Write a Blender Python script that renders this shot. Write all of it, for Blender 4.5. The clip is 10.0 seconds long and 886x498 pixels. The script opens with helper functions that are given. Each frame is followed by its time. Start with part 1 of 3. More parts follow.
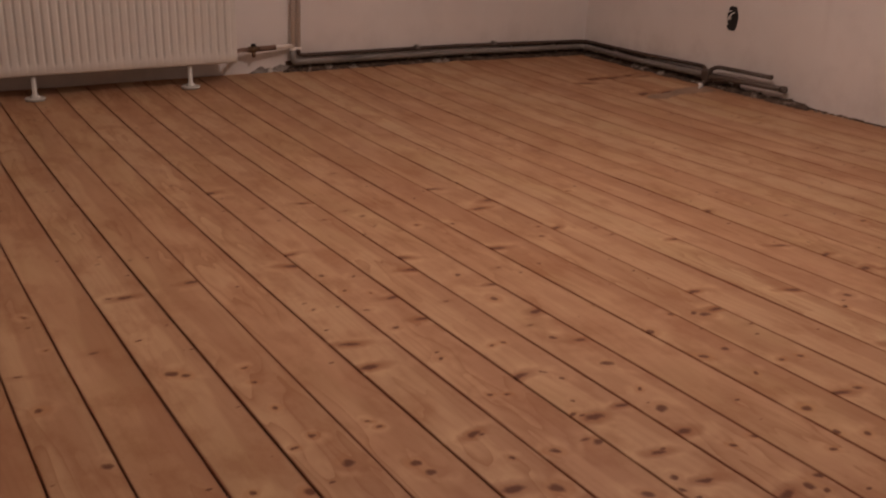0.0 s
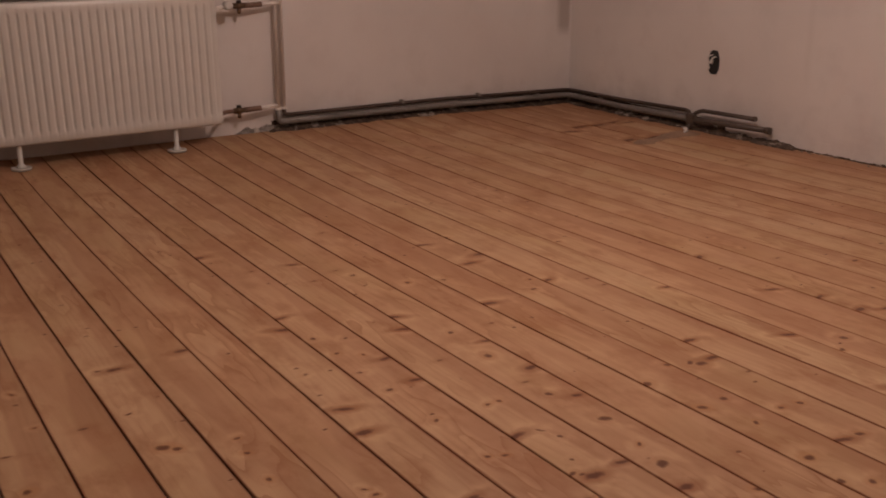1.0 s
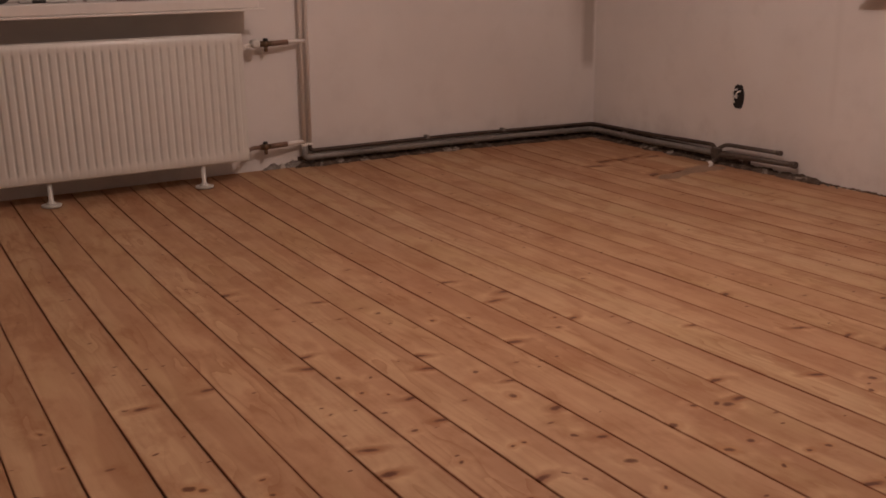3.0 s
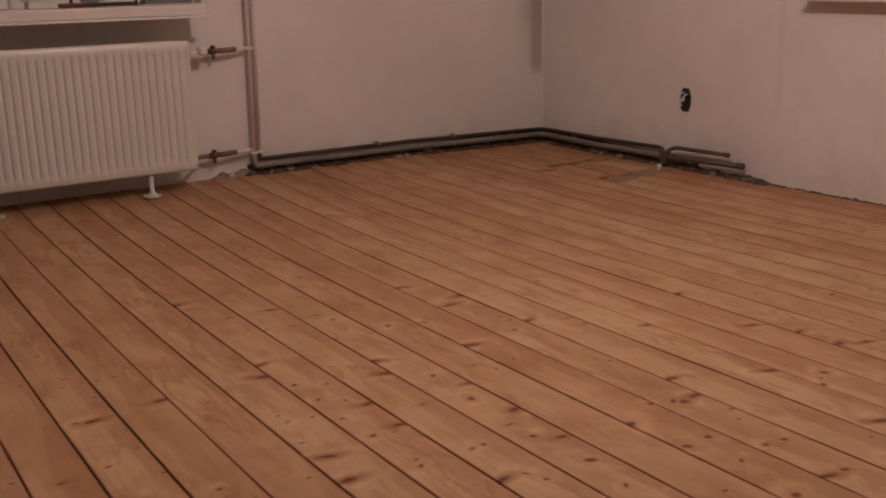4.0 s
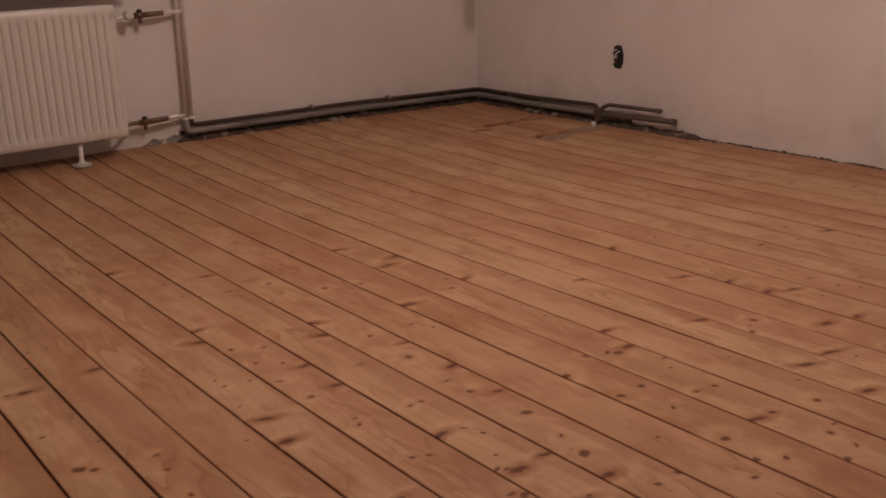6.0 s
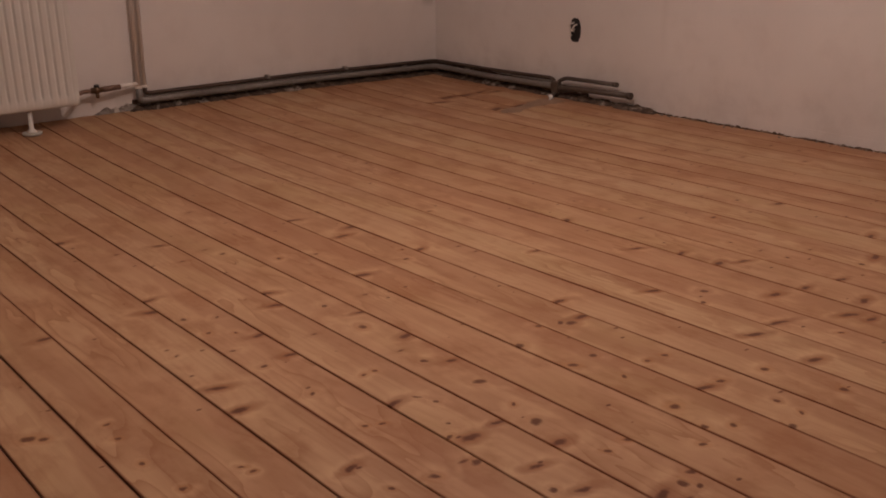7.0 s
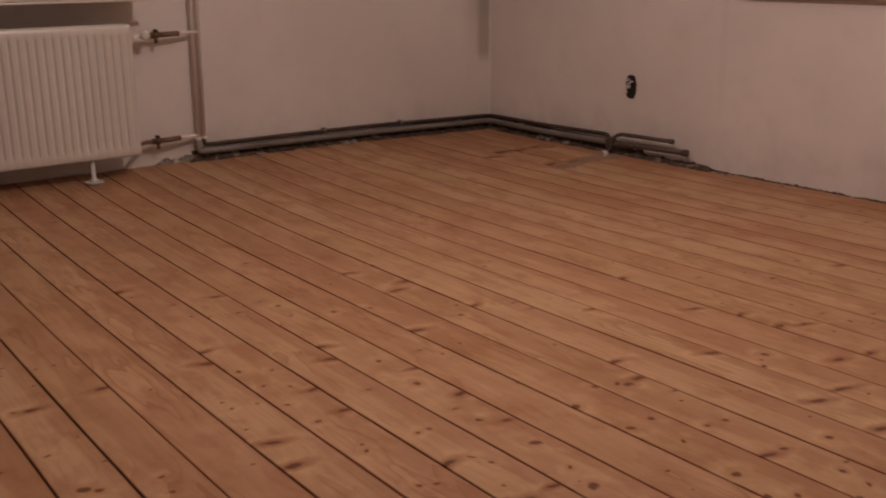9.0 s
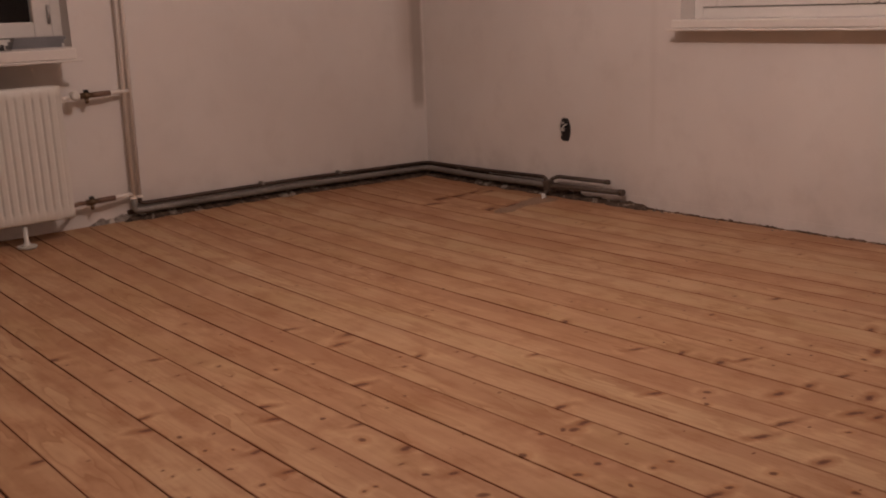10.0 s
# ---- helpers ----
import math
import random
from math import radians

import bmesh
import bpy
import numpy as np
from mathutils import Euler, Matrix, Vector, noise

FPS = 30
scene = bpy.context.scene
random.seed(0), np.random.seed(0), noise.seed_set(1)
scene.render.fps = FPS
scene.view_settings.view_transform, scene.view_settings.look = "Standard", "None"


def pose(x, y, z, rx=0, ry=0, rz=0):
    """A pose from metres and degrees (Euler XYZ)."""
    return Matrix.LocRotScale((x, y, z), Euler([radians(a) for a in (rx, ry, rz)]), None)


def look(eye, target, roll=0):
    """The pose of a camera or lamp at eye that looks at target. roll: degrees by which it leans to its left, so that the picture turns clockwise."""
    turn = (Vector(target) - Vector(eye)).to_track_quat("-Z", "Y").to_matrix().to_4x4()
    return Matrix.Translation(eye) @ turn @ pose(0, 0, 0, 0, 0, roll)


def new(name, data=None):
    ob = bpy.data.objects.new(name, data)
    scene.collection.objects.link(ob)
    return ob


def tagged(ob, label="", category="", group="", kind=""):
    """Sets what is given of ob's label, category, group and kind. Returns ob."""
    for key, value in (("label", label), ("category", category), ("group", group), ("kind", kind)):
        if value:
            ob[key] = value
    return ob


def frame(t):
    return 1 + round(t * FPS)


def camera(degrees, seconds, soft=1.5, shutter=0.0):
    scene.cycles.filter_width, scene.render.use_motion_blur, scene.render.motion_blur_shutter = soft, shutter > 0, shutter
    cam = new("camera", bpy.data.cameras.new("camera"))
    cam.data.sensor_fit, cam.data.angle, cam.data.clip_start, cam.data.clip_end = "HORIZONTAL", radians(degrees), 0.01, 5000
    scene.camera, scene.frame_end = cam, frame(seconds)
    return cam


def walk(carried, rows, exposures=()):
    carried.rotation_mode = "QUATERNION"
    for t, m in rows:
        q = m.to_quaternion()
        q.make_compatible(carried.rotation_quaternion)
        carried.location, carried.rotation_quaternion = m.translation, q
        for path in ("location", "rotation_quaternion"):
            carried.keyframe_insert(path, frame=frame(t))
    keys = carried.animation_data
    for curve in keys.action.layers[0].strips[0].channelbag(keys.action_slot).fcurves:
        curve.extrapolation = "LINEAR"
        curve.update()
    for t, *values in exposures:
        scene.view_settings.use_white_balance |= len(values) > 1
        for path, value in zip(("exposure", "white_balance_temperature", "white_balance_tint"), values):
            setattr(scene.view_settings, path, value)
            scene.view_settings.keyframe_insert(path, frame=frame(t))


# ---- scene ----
cam = camera(46.7, 10.0, 1.7, 0.25)
PATH = [
    (0, (-4.004, -5.033, 0.992), (-3.036, -3.424, 0.305), 1.7),
    (0.2, (-4.013, -5.012, 0.999), (-3.006, -3.41, 0.353), 1.6),
    (0.5, (-3.998, -5.028, 0.998), (-2.975, -3.436, 0.352), 0.5),
    (0.8, (-3.991, -5.019, 1.0), (-2.955, -3.421, 0.389), 0.2),
    (1, (-3.985, -5.013, 1.009), (-2.99, -3.384, 0.411), -0.4),
    (1.2, (-4.002, -4.999, 1.01), (-3.036, -3.337, 0.457), -0.7),
    (1.5, (-4.004, -4.997, 1.021), (-3.132, -3.276, 0.495), -1.4),
    (1.8, (-3.987, -4.996, 1.032), (-3.018, -3.311, 0.56), -0.8),
    (2, (-3.991, -5.002, 1.044), (-2.993, -3.326, 0.603), -0.7),
    (2.2, (-4.002, -4.999, 1.031), (-3.001, -3.323, 0.598), -0.8),
    (2.5, (-3.987, -5.007, 1.03), (-2.983, -3.35, 0.534), -0.7),
    (2.7, (-3.982, -5.019, 1.036), (-3.023, -3.349, 0.493), -0.9),
    (3.8, (-4.0, -4.994, 1.028), (-2.981, -3.356, 0.502), -1.0),
    (4, (-3.992, -5.001, 1.018), (-2.945, -3.381, 0.492), -1.1),
    (4.5, (-3.986, -5.009, 1.018), (-2.871, -3.456, 0.431), -1.3),
    (5, (-3.987, -5.007, 1.015), (-2.892, -3.445, 0.414), -1.4),
    (5.5, (-3.989, -5.004, 1.014), (-2.897, -3.428, 0.445), -1.5),
    (5.7, (-3.982, -5.02, 1.006), (-2.88, -3.457, 0.419), -1.5),
    (6.8, (-3.975, -5.01, 1.008), (-2.795, -3.51, 0.413), -1.6),
    (7, (-3.973, -5.026, 0.997), (-2.792, -3.546, 0.351), -0.7),
    (7.5, (-3.97, -5.026, 0.992), (-2.776, -3.565, 0.326), -0.0),
    (8, (-3.977, -5.021, 1.003), (-2.808, -3.55, 0.318), 1.1),
    (8.5, (-3.972, -5.023, 0.995), (-2.801, -3.536, 0.348), 1.3),
    (8.8, (-3.981, -5.008, 1.007), (-2.814, -3.496, 0.414), 0.2),
    (9, (-3.982, -5.004, 1.009), (-2.858, -3.445, 0.459), -0.5),
    (9.3, (-3.991, -4.978, 1.014), (-2.917, -3.36, 0.534), -1.0),
    (9.5, (-3.985, -5.004, 1.035), (-2.862, -3.415, 0.575), -1.9),
    (9.7, (-3.967, -4.997, 1.039), (-2.793, -3.436, 0.607), -2.9),
    (10, (-3.961, -5.006, 1.027), (-2.738, -3.495, 0.557), -2.2),
]
walk(cam, [(t, look(eye, target, roll)) for t, eye, target, roll in PATH],
     [(0, 0.0), (5.7, 0.0), (6.8, -0.05), (7.5, -0.09), (8.5, -0.11), (9.5, -0.05), (10, -0.05)])

# ---- light: night outside, one warm ceiling bulb ----
world = bpy.data.worlds.new("night")
scene.world = world
world.use_nodes = True
world.node_tree.nodes["Background"].inputs["Color"].default_value = (0.010, 0.010, 0.014, 1)
world.node_tree.nodes["Background"].inputs["Strength"].default_value = 0.3
bulb_data = bpy.data.lights.new("ceiling_bulb", "POINT")
bulb_data.energy, bulb_data.color, bulb_data.shadow_soft_size = 68, (1.0, 0.745, 0.665), 0.05
bulb = new("ceiling_bulb", bulb_data)
bulb.location = (-2.15, -2.90, 2.38)

# ---- sizes ----
ROOM_X, ROOM_Y, ROOM_Z, THICK = -6.3, -7.6, 2.70, 0.36
rng = random.Random(7)


def floor_z(x, y):
    """Height of the old floor, which sags in the middle of the room and dips into the far corner."""
    v = max(-4.0, min(0.0, y))
    sag = v * (v + 4) * (0.00725 + 0.00188 * (v + 2) - 0.0014 * (x + 2))
    return sag - 0.022 * math.exp(-(x * x + y * y) / 0.6)


# ---- material helpers ----
class Nodes:
    """Short hand for building a node material."""

    def __init__(self, name):
        self.mat = bpy.data.materials.new(name)
        self.mat.use_nodes = True
        self.tree = self.mat.node_tree
        self.bsdf = self.tree.nodes["Principled BSDF"]

    def add(self, kind, **inputs):
        node = self.tree.nodes.new("ShaderNode" + kind)
        for key, value in inputs.items():
            self.put(node, key, value)
        return node

    def put(self, node, key, value):
        socket = node.inputs[int(key[1:]) if key[0] == "i" and key[1:].isdigit() else key.replace("_", " ")]
        if isinstance(value, bpy.types.NodeSocket):
            self.tree.links.new(value, socket)
        else:
            socket.default_value = value

    def place(self, scale=(1, 1, 1), jitter=0.0):
        """Object coordinates in metres, scaled; jitter shifts each object by its own random amount."""
        out = self.add("TexCoord").outputs["Object"]
        if jitter:
            r = self.add("ObjectInfo").outputs["Random"]
            c = self.add("CombineXYZ", X=self.math("MULTIPLY", r, jitter), Y=self.math("MULTIPLY", r, jitter * 7.3)).outputs[0]
            v = self.add("VectorMath", i0=out, i1=c)
            out = v.outputs[0]
        m = self.add("VectorMath", i0=out, i1=scale)
        m.operation = "MULTIPLY"
        return m.outputs[0]

    def math(self, op, a, b=0.0, c=0.0):
        n = self.add("Math", i0=a, i1=b, i2=c)
        n.operation = op
        return n.outputs[0]

    def noise(self, vector, scale=1.0, detail=3.0, rough=0.5):
        return self.add("TexNoise", Vector=vector, Scale=scale, Detail=detail, Roughness=rough).outputs["Fac"]

    def span(self, value, a, b, c=0.0, d=1.0):
        n = self.add("MapRange", Value=value, From_Min=a, From_Max=b, To_Min=c, To_Max=d)
        return n.outputs[0]

    def mix(self, fac, a, b, blend="MIX"):
        n = self.tree.nodes.new("ShaderNodeMix")
        n.data_type, n.blend_type = "RGBA", blend
        for k, v in ((0, fac), (6, a), (7, b)):
            if isinstance(v, bpy.types.NodeSocket):
                self.tree.links.new(v, n.inputs[k])
            else:
                n.inputs[k].default_value = v if k == 0 or len(v) == 4 else (*v, 1)
        return n.outputs[2]

    def finish(self, color, rough=0.6, bump=None, strength=0.3, distance=0.002, metal=0.0):
        self.put(self.bsdf, "Base_Color", color if isinstance(color, bpy.types.NodeSocket) or len(color) == 4 else (*color, 1))
        self.put(self.bsdf, "Roughness", rough)
        self.put(self.bsdf, "Metallic", metal)
        if bump is not None:
            b = self.add("Bump", Height=bump, Strength=strength, Distance=distance)
            self.put(self.bsdf, "Normal", b.outputs[0])
        return self.mat


def plain(name, color, rough=0.5, metal=0.0, spread=0.25, scale=30.0, bump=0.2):
    """A surface with slight mottling and fine relief."""
    m = Nodes(name)
    p = m.place()
    big, fine = m.noise(p, scale * 0.25, 4), m.noise(p, scale * 3, 3)
    k = m.math("ADD", m.math("MULTIPLY", big, 0.65), m.math("MULTIPLY", fine, 0.35))
    lo, hi = [c * (1 - spread) for c in color], [min(1, c * (1 + spread * 0.6)) for c in color]
    return m.finish(m.mix(m.span(k, 0.3, 0.7), lo, hi), m.span(big, 0.3, 0.7, rough * 0.85, min(1, rough * 1.15)), fine, bump, 0.001, metal)


def plaster_material(name, strip=False):
    """Filled and rolled wall; strip: with a soft-edged brown band near the corner, and a filled seam."""
    m = Nodes(name)
    p = m.place()
    cloud, patch, grain = m.noise(p, 0.9, 4), m.noise(p, 5.0, 5, 0.6), m.noise(p, 160.0, 3)
    col = m.mix(m.span(cloud, 0.35, 0.68), (0.70, 0.665, 0.635), (0.80, 0.775, 0.745))
    col = m.mix(m.math("MULTIPLY", m.span(patch, 0.52, 0.72), 0.30), col, (0.62, 0.58, 0.545))
    relief = m.math("ADD", m.math("MULTIPLY", patch, 1.0), m.math("MULTIPLY", grain, 0.25))
    sep = m.add("SeparateXYZ", Vector=p)
    wob = m.math("MULTIPLY_ADD", m.noise(p, 9.0, 4), 0.05, -0.025)
    # brown band beside the corner, paler on its left, fading out below
    if strip:
        x = m.math("ADD", sep.outputs[0], m.math("MULTIPLY", wob, 0.5))
        up = m.span(m.math("ADD", sep.outputs[2], wob), 0.375, 0.44)
        dark = m.math("MULTIPLY", m.math("MULTIPLY", m.span(x, -0.118, -0.080), m.span(x, -0.004, -0.026)), up)
        pale = m.math("MULTIPLY", m.math("MULTIPLY", m.span(x, -0.230, -0.130), m.span(x, -0.004, -0.020)), m.span(sep.outputs[2], 0.40, 0.75))
        col = m.mix(m.math("MULTIPLY", pale, 0.42), col, (0.42, 0.36, 0.31))
        col = m.mix(m.math("MULTIPLY", dark, 0.55), col, (0.27, 0.225, 0.19))
    else:
        y = m.math("ADD", sep.outputs[1], m.math("MULTIPLY", wob, 0.4))
        seam = m.math("MULTIPLY", m.span(m.math("ABSOLUTE", m.math("ADD", y, 1.775)), 0.0, 0.03, 1.0, 0.0), m.span(sep.outputs[2], 0.22, 0.40))
        col = m.mix(m.math("MULTIPLY", seam, 0.12), col, (0.45, 0.40, 0.35))
        relief = m.math("ADD", relief, m.math("MULTIPLY", seam, 0.4))
    # scuffs and dust rising from the floor line
    scuff = m.math("MULTIPLY", m.span(m.math("ADD", sep.outputs[2], m.math("MULTIPLY", wob, 2.0)), 0.10, 0.22, 1.0, 0.0), m.span(patch, 0.40, 0.62))
    col = m.mix(m.math("MULTIPLY", scuff, 0.18), col, (0.36, 0.32, 0.29))
    return m.finish(col, 0.85, relief, 0.35, 0.004)


def pine_material(large):
    """Sanded pine: growth lines along y, flames, scattered knots; large: (x, y, size, length) of the board's own marked knots."""
    m = Nodes("sanded_pine")
    p = m.place((1, 1, 1), 3.0)
    r = m.add("ObjectInfo").outputs["Random"]

    def stretch(v, sx, sy):
        n = m.add("VectorMath", i0=v, i1=(sx, sy, 3.0))
        n.operation = "MULTIPLY"
        return n.outputs[0]

    world_place = m.add("NewGeometry").outputs["Position"]
    bend = m.add("TexNoise", Vector=stretch(world_place, 38.0, 22.0), Scale=1.0, Detail=3.0)
    shift = m.add("VectorMath", i0=bend.outputs["Color"], i1=(0.5, 0.5, 0.5))
    shift.operation = "SUBTRACT"
    shift = m.add("VectorMath", i0=shift.outputs[0], i1=(0.024, 0.019, 0.0))
    shift.operation = "MULTIPLY"
    warped = m.add("VectorMath", i0=world_place, i1=shift.outputs[0]).outputs[0]

    turn, marks, smudge = random.Random(len(large) + 3), None, None
    for kx, ky, size, long in large:
        lean = turn.uniform(-28, 28) if long > 2 else turn.uniform(-60, 60)
        n = m.add("Mapping", Vector=warped, Location=(kx, ky, 0), Rotation=(0, 0, radians(lean)), Scale=(size * long * turn.uniform(0.7, 1.3), size * turn.uniform(0.7, 1.3), 50.0))
        n.vector_type = "TEXTURE"
        d = m.add("VectorMath", i0=n.outputs[0])
        d.operation = "LENGTH"
        marks = d.outputs["Value"] if marks is None else m.math("MINIMUM", marks, d.outputs["Value"])
        if long > 2:
            smudge = d.outputs["Value"] if smudge is None else m.math("MINIMUM", smudge, d.outputs["Value"])
    drift = m.noise(stretch(p, 5.0, 0.55), 1.0, 3, 0.5)
    wob = m.noise(stretch(p, 14.0, 3.0), 1.0, 2)
    # growth lines swerve round the knots
    swerve = m.span(marks, 1.0, 5.0, 8.0, 0.0) if large else 0.0
    sep = m.add("SeparateXYZ", Vector=p)
    phase = m.math("ADD", m.math("MULTIPLY", sep.outputs[0], 190.0), m.math("MULTIPLY", drift, 75.0))
    phase = m.math("ADD", m.math("ADD", phase, m.math("MULTIPLY", wob, 7.0)), swerve)
    ring = m.math("POWER", m.math("MULTIPLY_ADD", m.math("SINE", phase), 0.5, 0.5), 2.2)
    fibre = m.noise(stretch(p, 420.0, 7.0), 1.0, 3, 0.6)
    tone = m.noise(stretch(p, 2.2, 0.9), 1.0, 3, 0.55)
    blotch = m.noise(stretch(p, 9.0, 5.0), 1.0, 5, 0.65)
    pale = m.noise(stretch(p, 6.0, 2.4), 1.0, 4, 0.6)
    board = m.math("FRACT", m.math("MULTIPLY", r, 13.7))
    hue = m.math("FRACT", m.math("MULTIPLY", r, 5.31))
    col = m.mix(m.span(tone, 0.32, 0.68), (0.395, 0.212, 0.112), (0.490, 0.292, 0.168))
    col = m.mix(m.math("MULTIPLY", m.span(hue, 0.25, 0.85), 0.75), col, (0.530, 0.362, 0.212))
    col = m.mix(m.math("MULTIPLY", m.span(board, 0.55, 0.95), 0.38), col, (0.345, 0.165, 0.078))
    col = m.mix(m.math("MULTIPLY", m.span(pale, 0.44, 0.64), 0.55), col, (0.590, 0.385, 0.225))
    yellow = m.noise(stretch(p, 3.4, 1.0), 1.0, 3, 0.6)
    col = m.mix(m.math("MULTIPLY", m.span(yellow, 0.50, 0.62), 0.45), col, (0.440, 0.285, 0.140))
    # heartwood: a redder band along one side of some boards, with a fairly crisp wandering edge
    across = m.add("SeparateXYZ", Vector=m.add("TexCoord").outputs["Generated"]).outputs[0]
    edge = m.math("ADD", across, m.math("MULTIPLY", m.math("SUBTRACT", m.noise(stretch(p, 2.0, 0.75), 1.0, 3, 0.5), 0.5), 2.2))
    edge = m.math("ADD", edge, m.math("MULTIPLY", m.math("SUBTRACT", board, 0.5), 0.7))
    heart = m.math("MULTIPLY", m.span(edge, 0.60, 0.68), m.span(edge, 1.05, 1.30, 1.0, 0.25))
    col = m.mix(m.math("MULTIPLY", heart, 0.42), col, (0.335, 0.158, 0.085))
    # flame figure: contour bands with one crisp and one soft side
    flame = m.math("FRACT", m.math("MULTIPLY", m.noise(stretch(p, 6.5, 1.1), 1.0, 3, 0.55), 11.0))
    flame = m.math("MULTIPLY", m.math("POWER", flame, 3.0), m.span(m.noise(stretch(p, 3.0, 1.6), 1.0, 2), 0.44, 0.60))
    col = m.mix(m.math("MULTIPLY", flame, 0.62), col, (0.290, 0.125, 0.052))
    col = m.mix(m.math("MULTIPLY", ring, 0.15), col, (0.300, 0.140, 0.058))
    col = m.mix(m.math("MULTIPLY", m.span(fibre, 0.45, 0.75), 0.15), col, (0.250, 0.115, 0.048))
    col = m.mix(m.math("MULTIPLY", m.span(blotch, 0.50, 0.66), 0.50), col, (0.290, 0.120, 0.050))
    # dark oil and dirt drawn into the edges of the boards, stronger in places
    rim = m.math("ABSOLUTE", m.math("SUBTRACT", across, 0.5))
    rim = m.span(m.math("ADD", rim, m.math("MULTIPLY", m.math("SUBTRACT", wob, 0.5), 0.05)), 0.455, 0.495)
    rim = m.math("MULTIPLY", rim, m.span(m.noise(stretch(p, 4.0, 1.3), 1.0, 4, 0.6), 0.36, 0.56, 0.45, 1.0))
    col = m.mix(m.math("MULTIPLY", rim, 0.85), col, (0.185, 0.054, 0.019))
    # scattered small knots and pips
    v = m.add("TexVoronoi", Vector=stretch(p, 5.2, 11.0), Scale=1.0, Randomness=1.0)
    v.voronoi_dimensions = "2D"
    tint = m.add("SeparateColor", Color=v.outputs["Color"])
    size = m.span(tint.outputs[0], 0.80, 1.0, 0.0, 0.070)
    near = m.math("DIVIDE", v.outputs["Distance"], m.math("ADD", size, 0.0005))
    spot = m.math("MULTIPLY", m.span(m.math("ADD", near, m.math("MULTIPLY", wob, 0.7)), 0.70, 1.5, 1.0, 0.0), m.math("GREATER_THAN", size, 0.014))
    smoke = m.math("MULTIPLY", m.span(near, 0.8, 4.0, 1.0, 0.0), m.math("GREATER_THAN", size, 0.05))
    v2 = m.add("TexVoronoi", Vector=stretch(p, 10.0, 17.0), Scale=1.0, Randomness=1.0)
    v2.voronoi_dimensions = "2D"
    tint2 = m.add("SeparateColor", Color=v2.outputs["Color"])
    pip = m.math("MULTIPLY", m.span(v2.outputs["Distance"], 0.045, 0.085, 1.0, 0.0), m.math("GREATER_THAN", tint2.outputs[1], 0.95))
    col = m.mix(m.math("MULTIPLY", smoke, 0.35), col, (0.27, 0.110, 0.046))
    if large:
        # pale sapwood and an orange glow round the marked knots
        halo = m.math("MULTIPLY", m.span(marks, 2.2, 3.4), m.span(marks, 4.0, 8.0, 1.0, 0.0))
        halo = m.math("MULTIPLY", halo, m.span(m.noise(stretch(p, 16.0, 12.0), 1.0, 2), 0.46, 0.62))
        col = m.mix(m.math("MULTIPLY", halo, 0.40), col, (0.630, 0.420, 0.245))
        glow = m.math("MULTIPLY", m.span(marks, 1.0, 3.4, 1.0, 0.0), m.span(m.noise(world_place, 9.0, 2), 0.40, 0.60))
        col = m.mix(m.math("MULTIPLY", glow, 0.42), col, (0.430, 0.190, 0.065))
        if smudge is not None:
            col = m.mix(m.math("MULTIPLY", m.span(smudge, 0.6, 3.8, 1.0, 0.0), 0.72), col, (0.230, 0.082, 0.032))
        col = m.mix(m.math("MULTIPLY", m.span(marks, 0.70, 1.50, 1.0, 0.0), 0.88), col, (0.100, 0.028, 0.009))
    col = m.mix(m.math("MULTIPLY", spot, 0.85), col, (0.125, 0.036, 0.011))
    col = m.mix(m.math("MULTIPLY", pip, 0.85), col, (0.105, 0.030, 0.010))
    gloss = m.span(m.noise(p, 3.0, 4), 0.3, 0.7, 0.48, 0.62)
    relief = m.math("SUBTRACT", m.math("MULTIPLY", fibre, 0.6), m.math("MULTIPLY", ring, 0.4))
    m.put(m.bsdf, "Specular_IOR_Level", 0.30)
    return m.finish(col, gloss, relief, 0.12, 0.0006)


STREAKS_WEST = [
    (-3.463, -2.593), (-3.284, -2.569), (-3.102, -3.794), (-3.101, -3.244), (-3.089, -3.115), (-3.061, -3.598), (-3.005, -2.579), (-2.987, -2.491), (-2.985, -1.810), (-2.872, -3.065), (-2.870, -2.909), (-2.845, -3.437),
    (-2.816, -3.655), (-2.796, -3.821), (-2.786, -3.934), (-2.754, -2.055), (-2.735, -3.644), (-2.734, -2.757), (-2.714, -2.663), (-2.702, -3.786), (-2.695, -4.038), (-2.614, -3.350), (-2.604, -3.161), (-2.598, -2.956),
    (-2.430, -2.716)]
STREAKS_EAST = [
    (-2.299, -3.821), (-2.293, -2.106), (-2.268, -2.368), (-2.194, -3.363), (-2.180, -2.303), (-2.165, -3.244), (-2.162, -2.646), (-1.996, -3.896), (-1.971, -3.719), (-1.920, -3.362), (-1.909, -2.899), (-1.865, -3.713),
    (-1.707, -3.594), (-1.689, -3.801), (-1.677, -3.087), (-1.676, -3.849), (-1.620, -3.208), (-1.617, -2.737), (-1.605, -3.340), (-1.604, -3.619), (-1.574, -3.773), (-1.541, -3.378), (-1.482, -3.647), (-1.227, -3.608),
    (-1.071, -3.500), (-0.949, -3.096)]
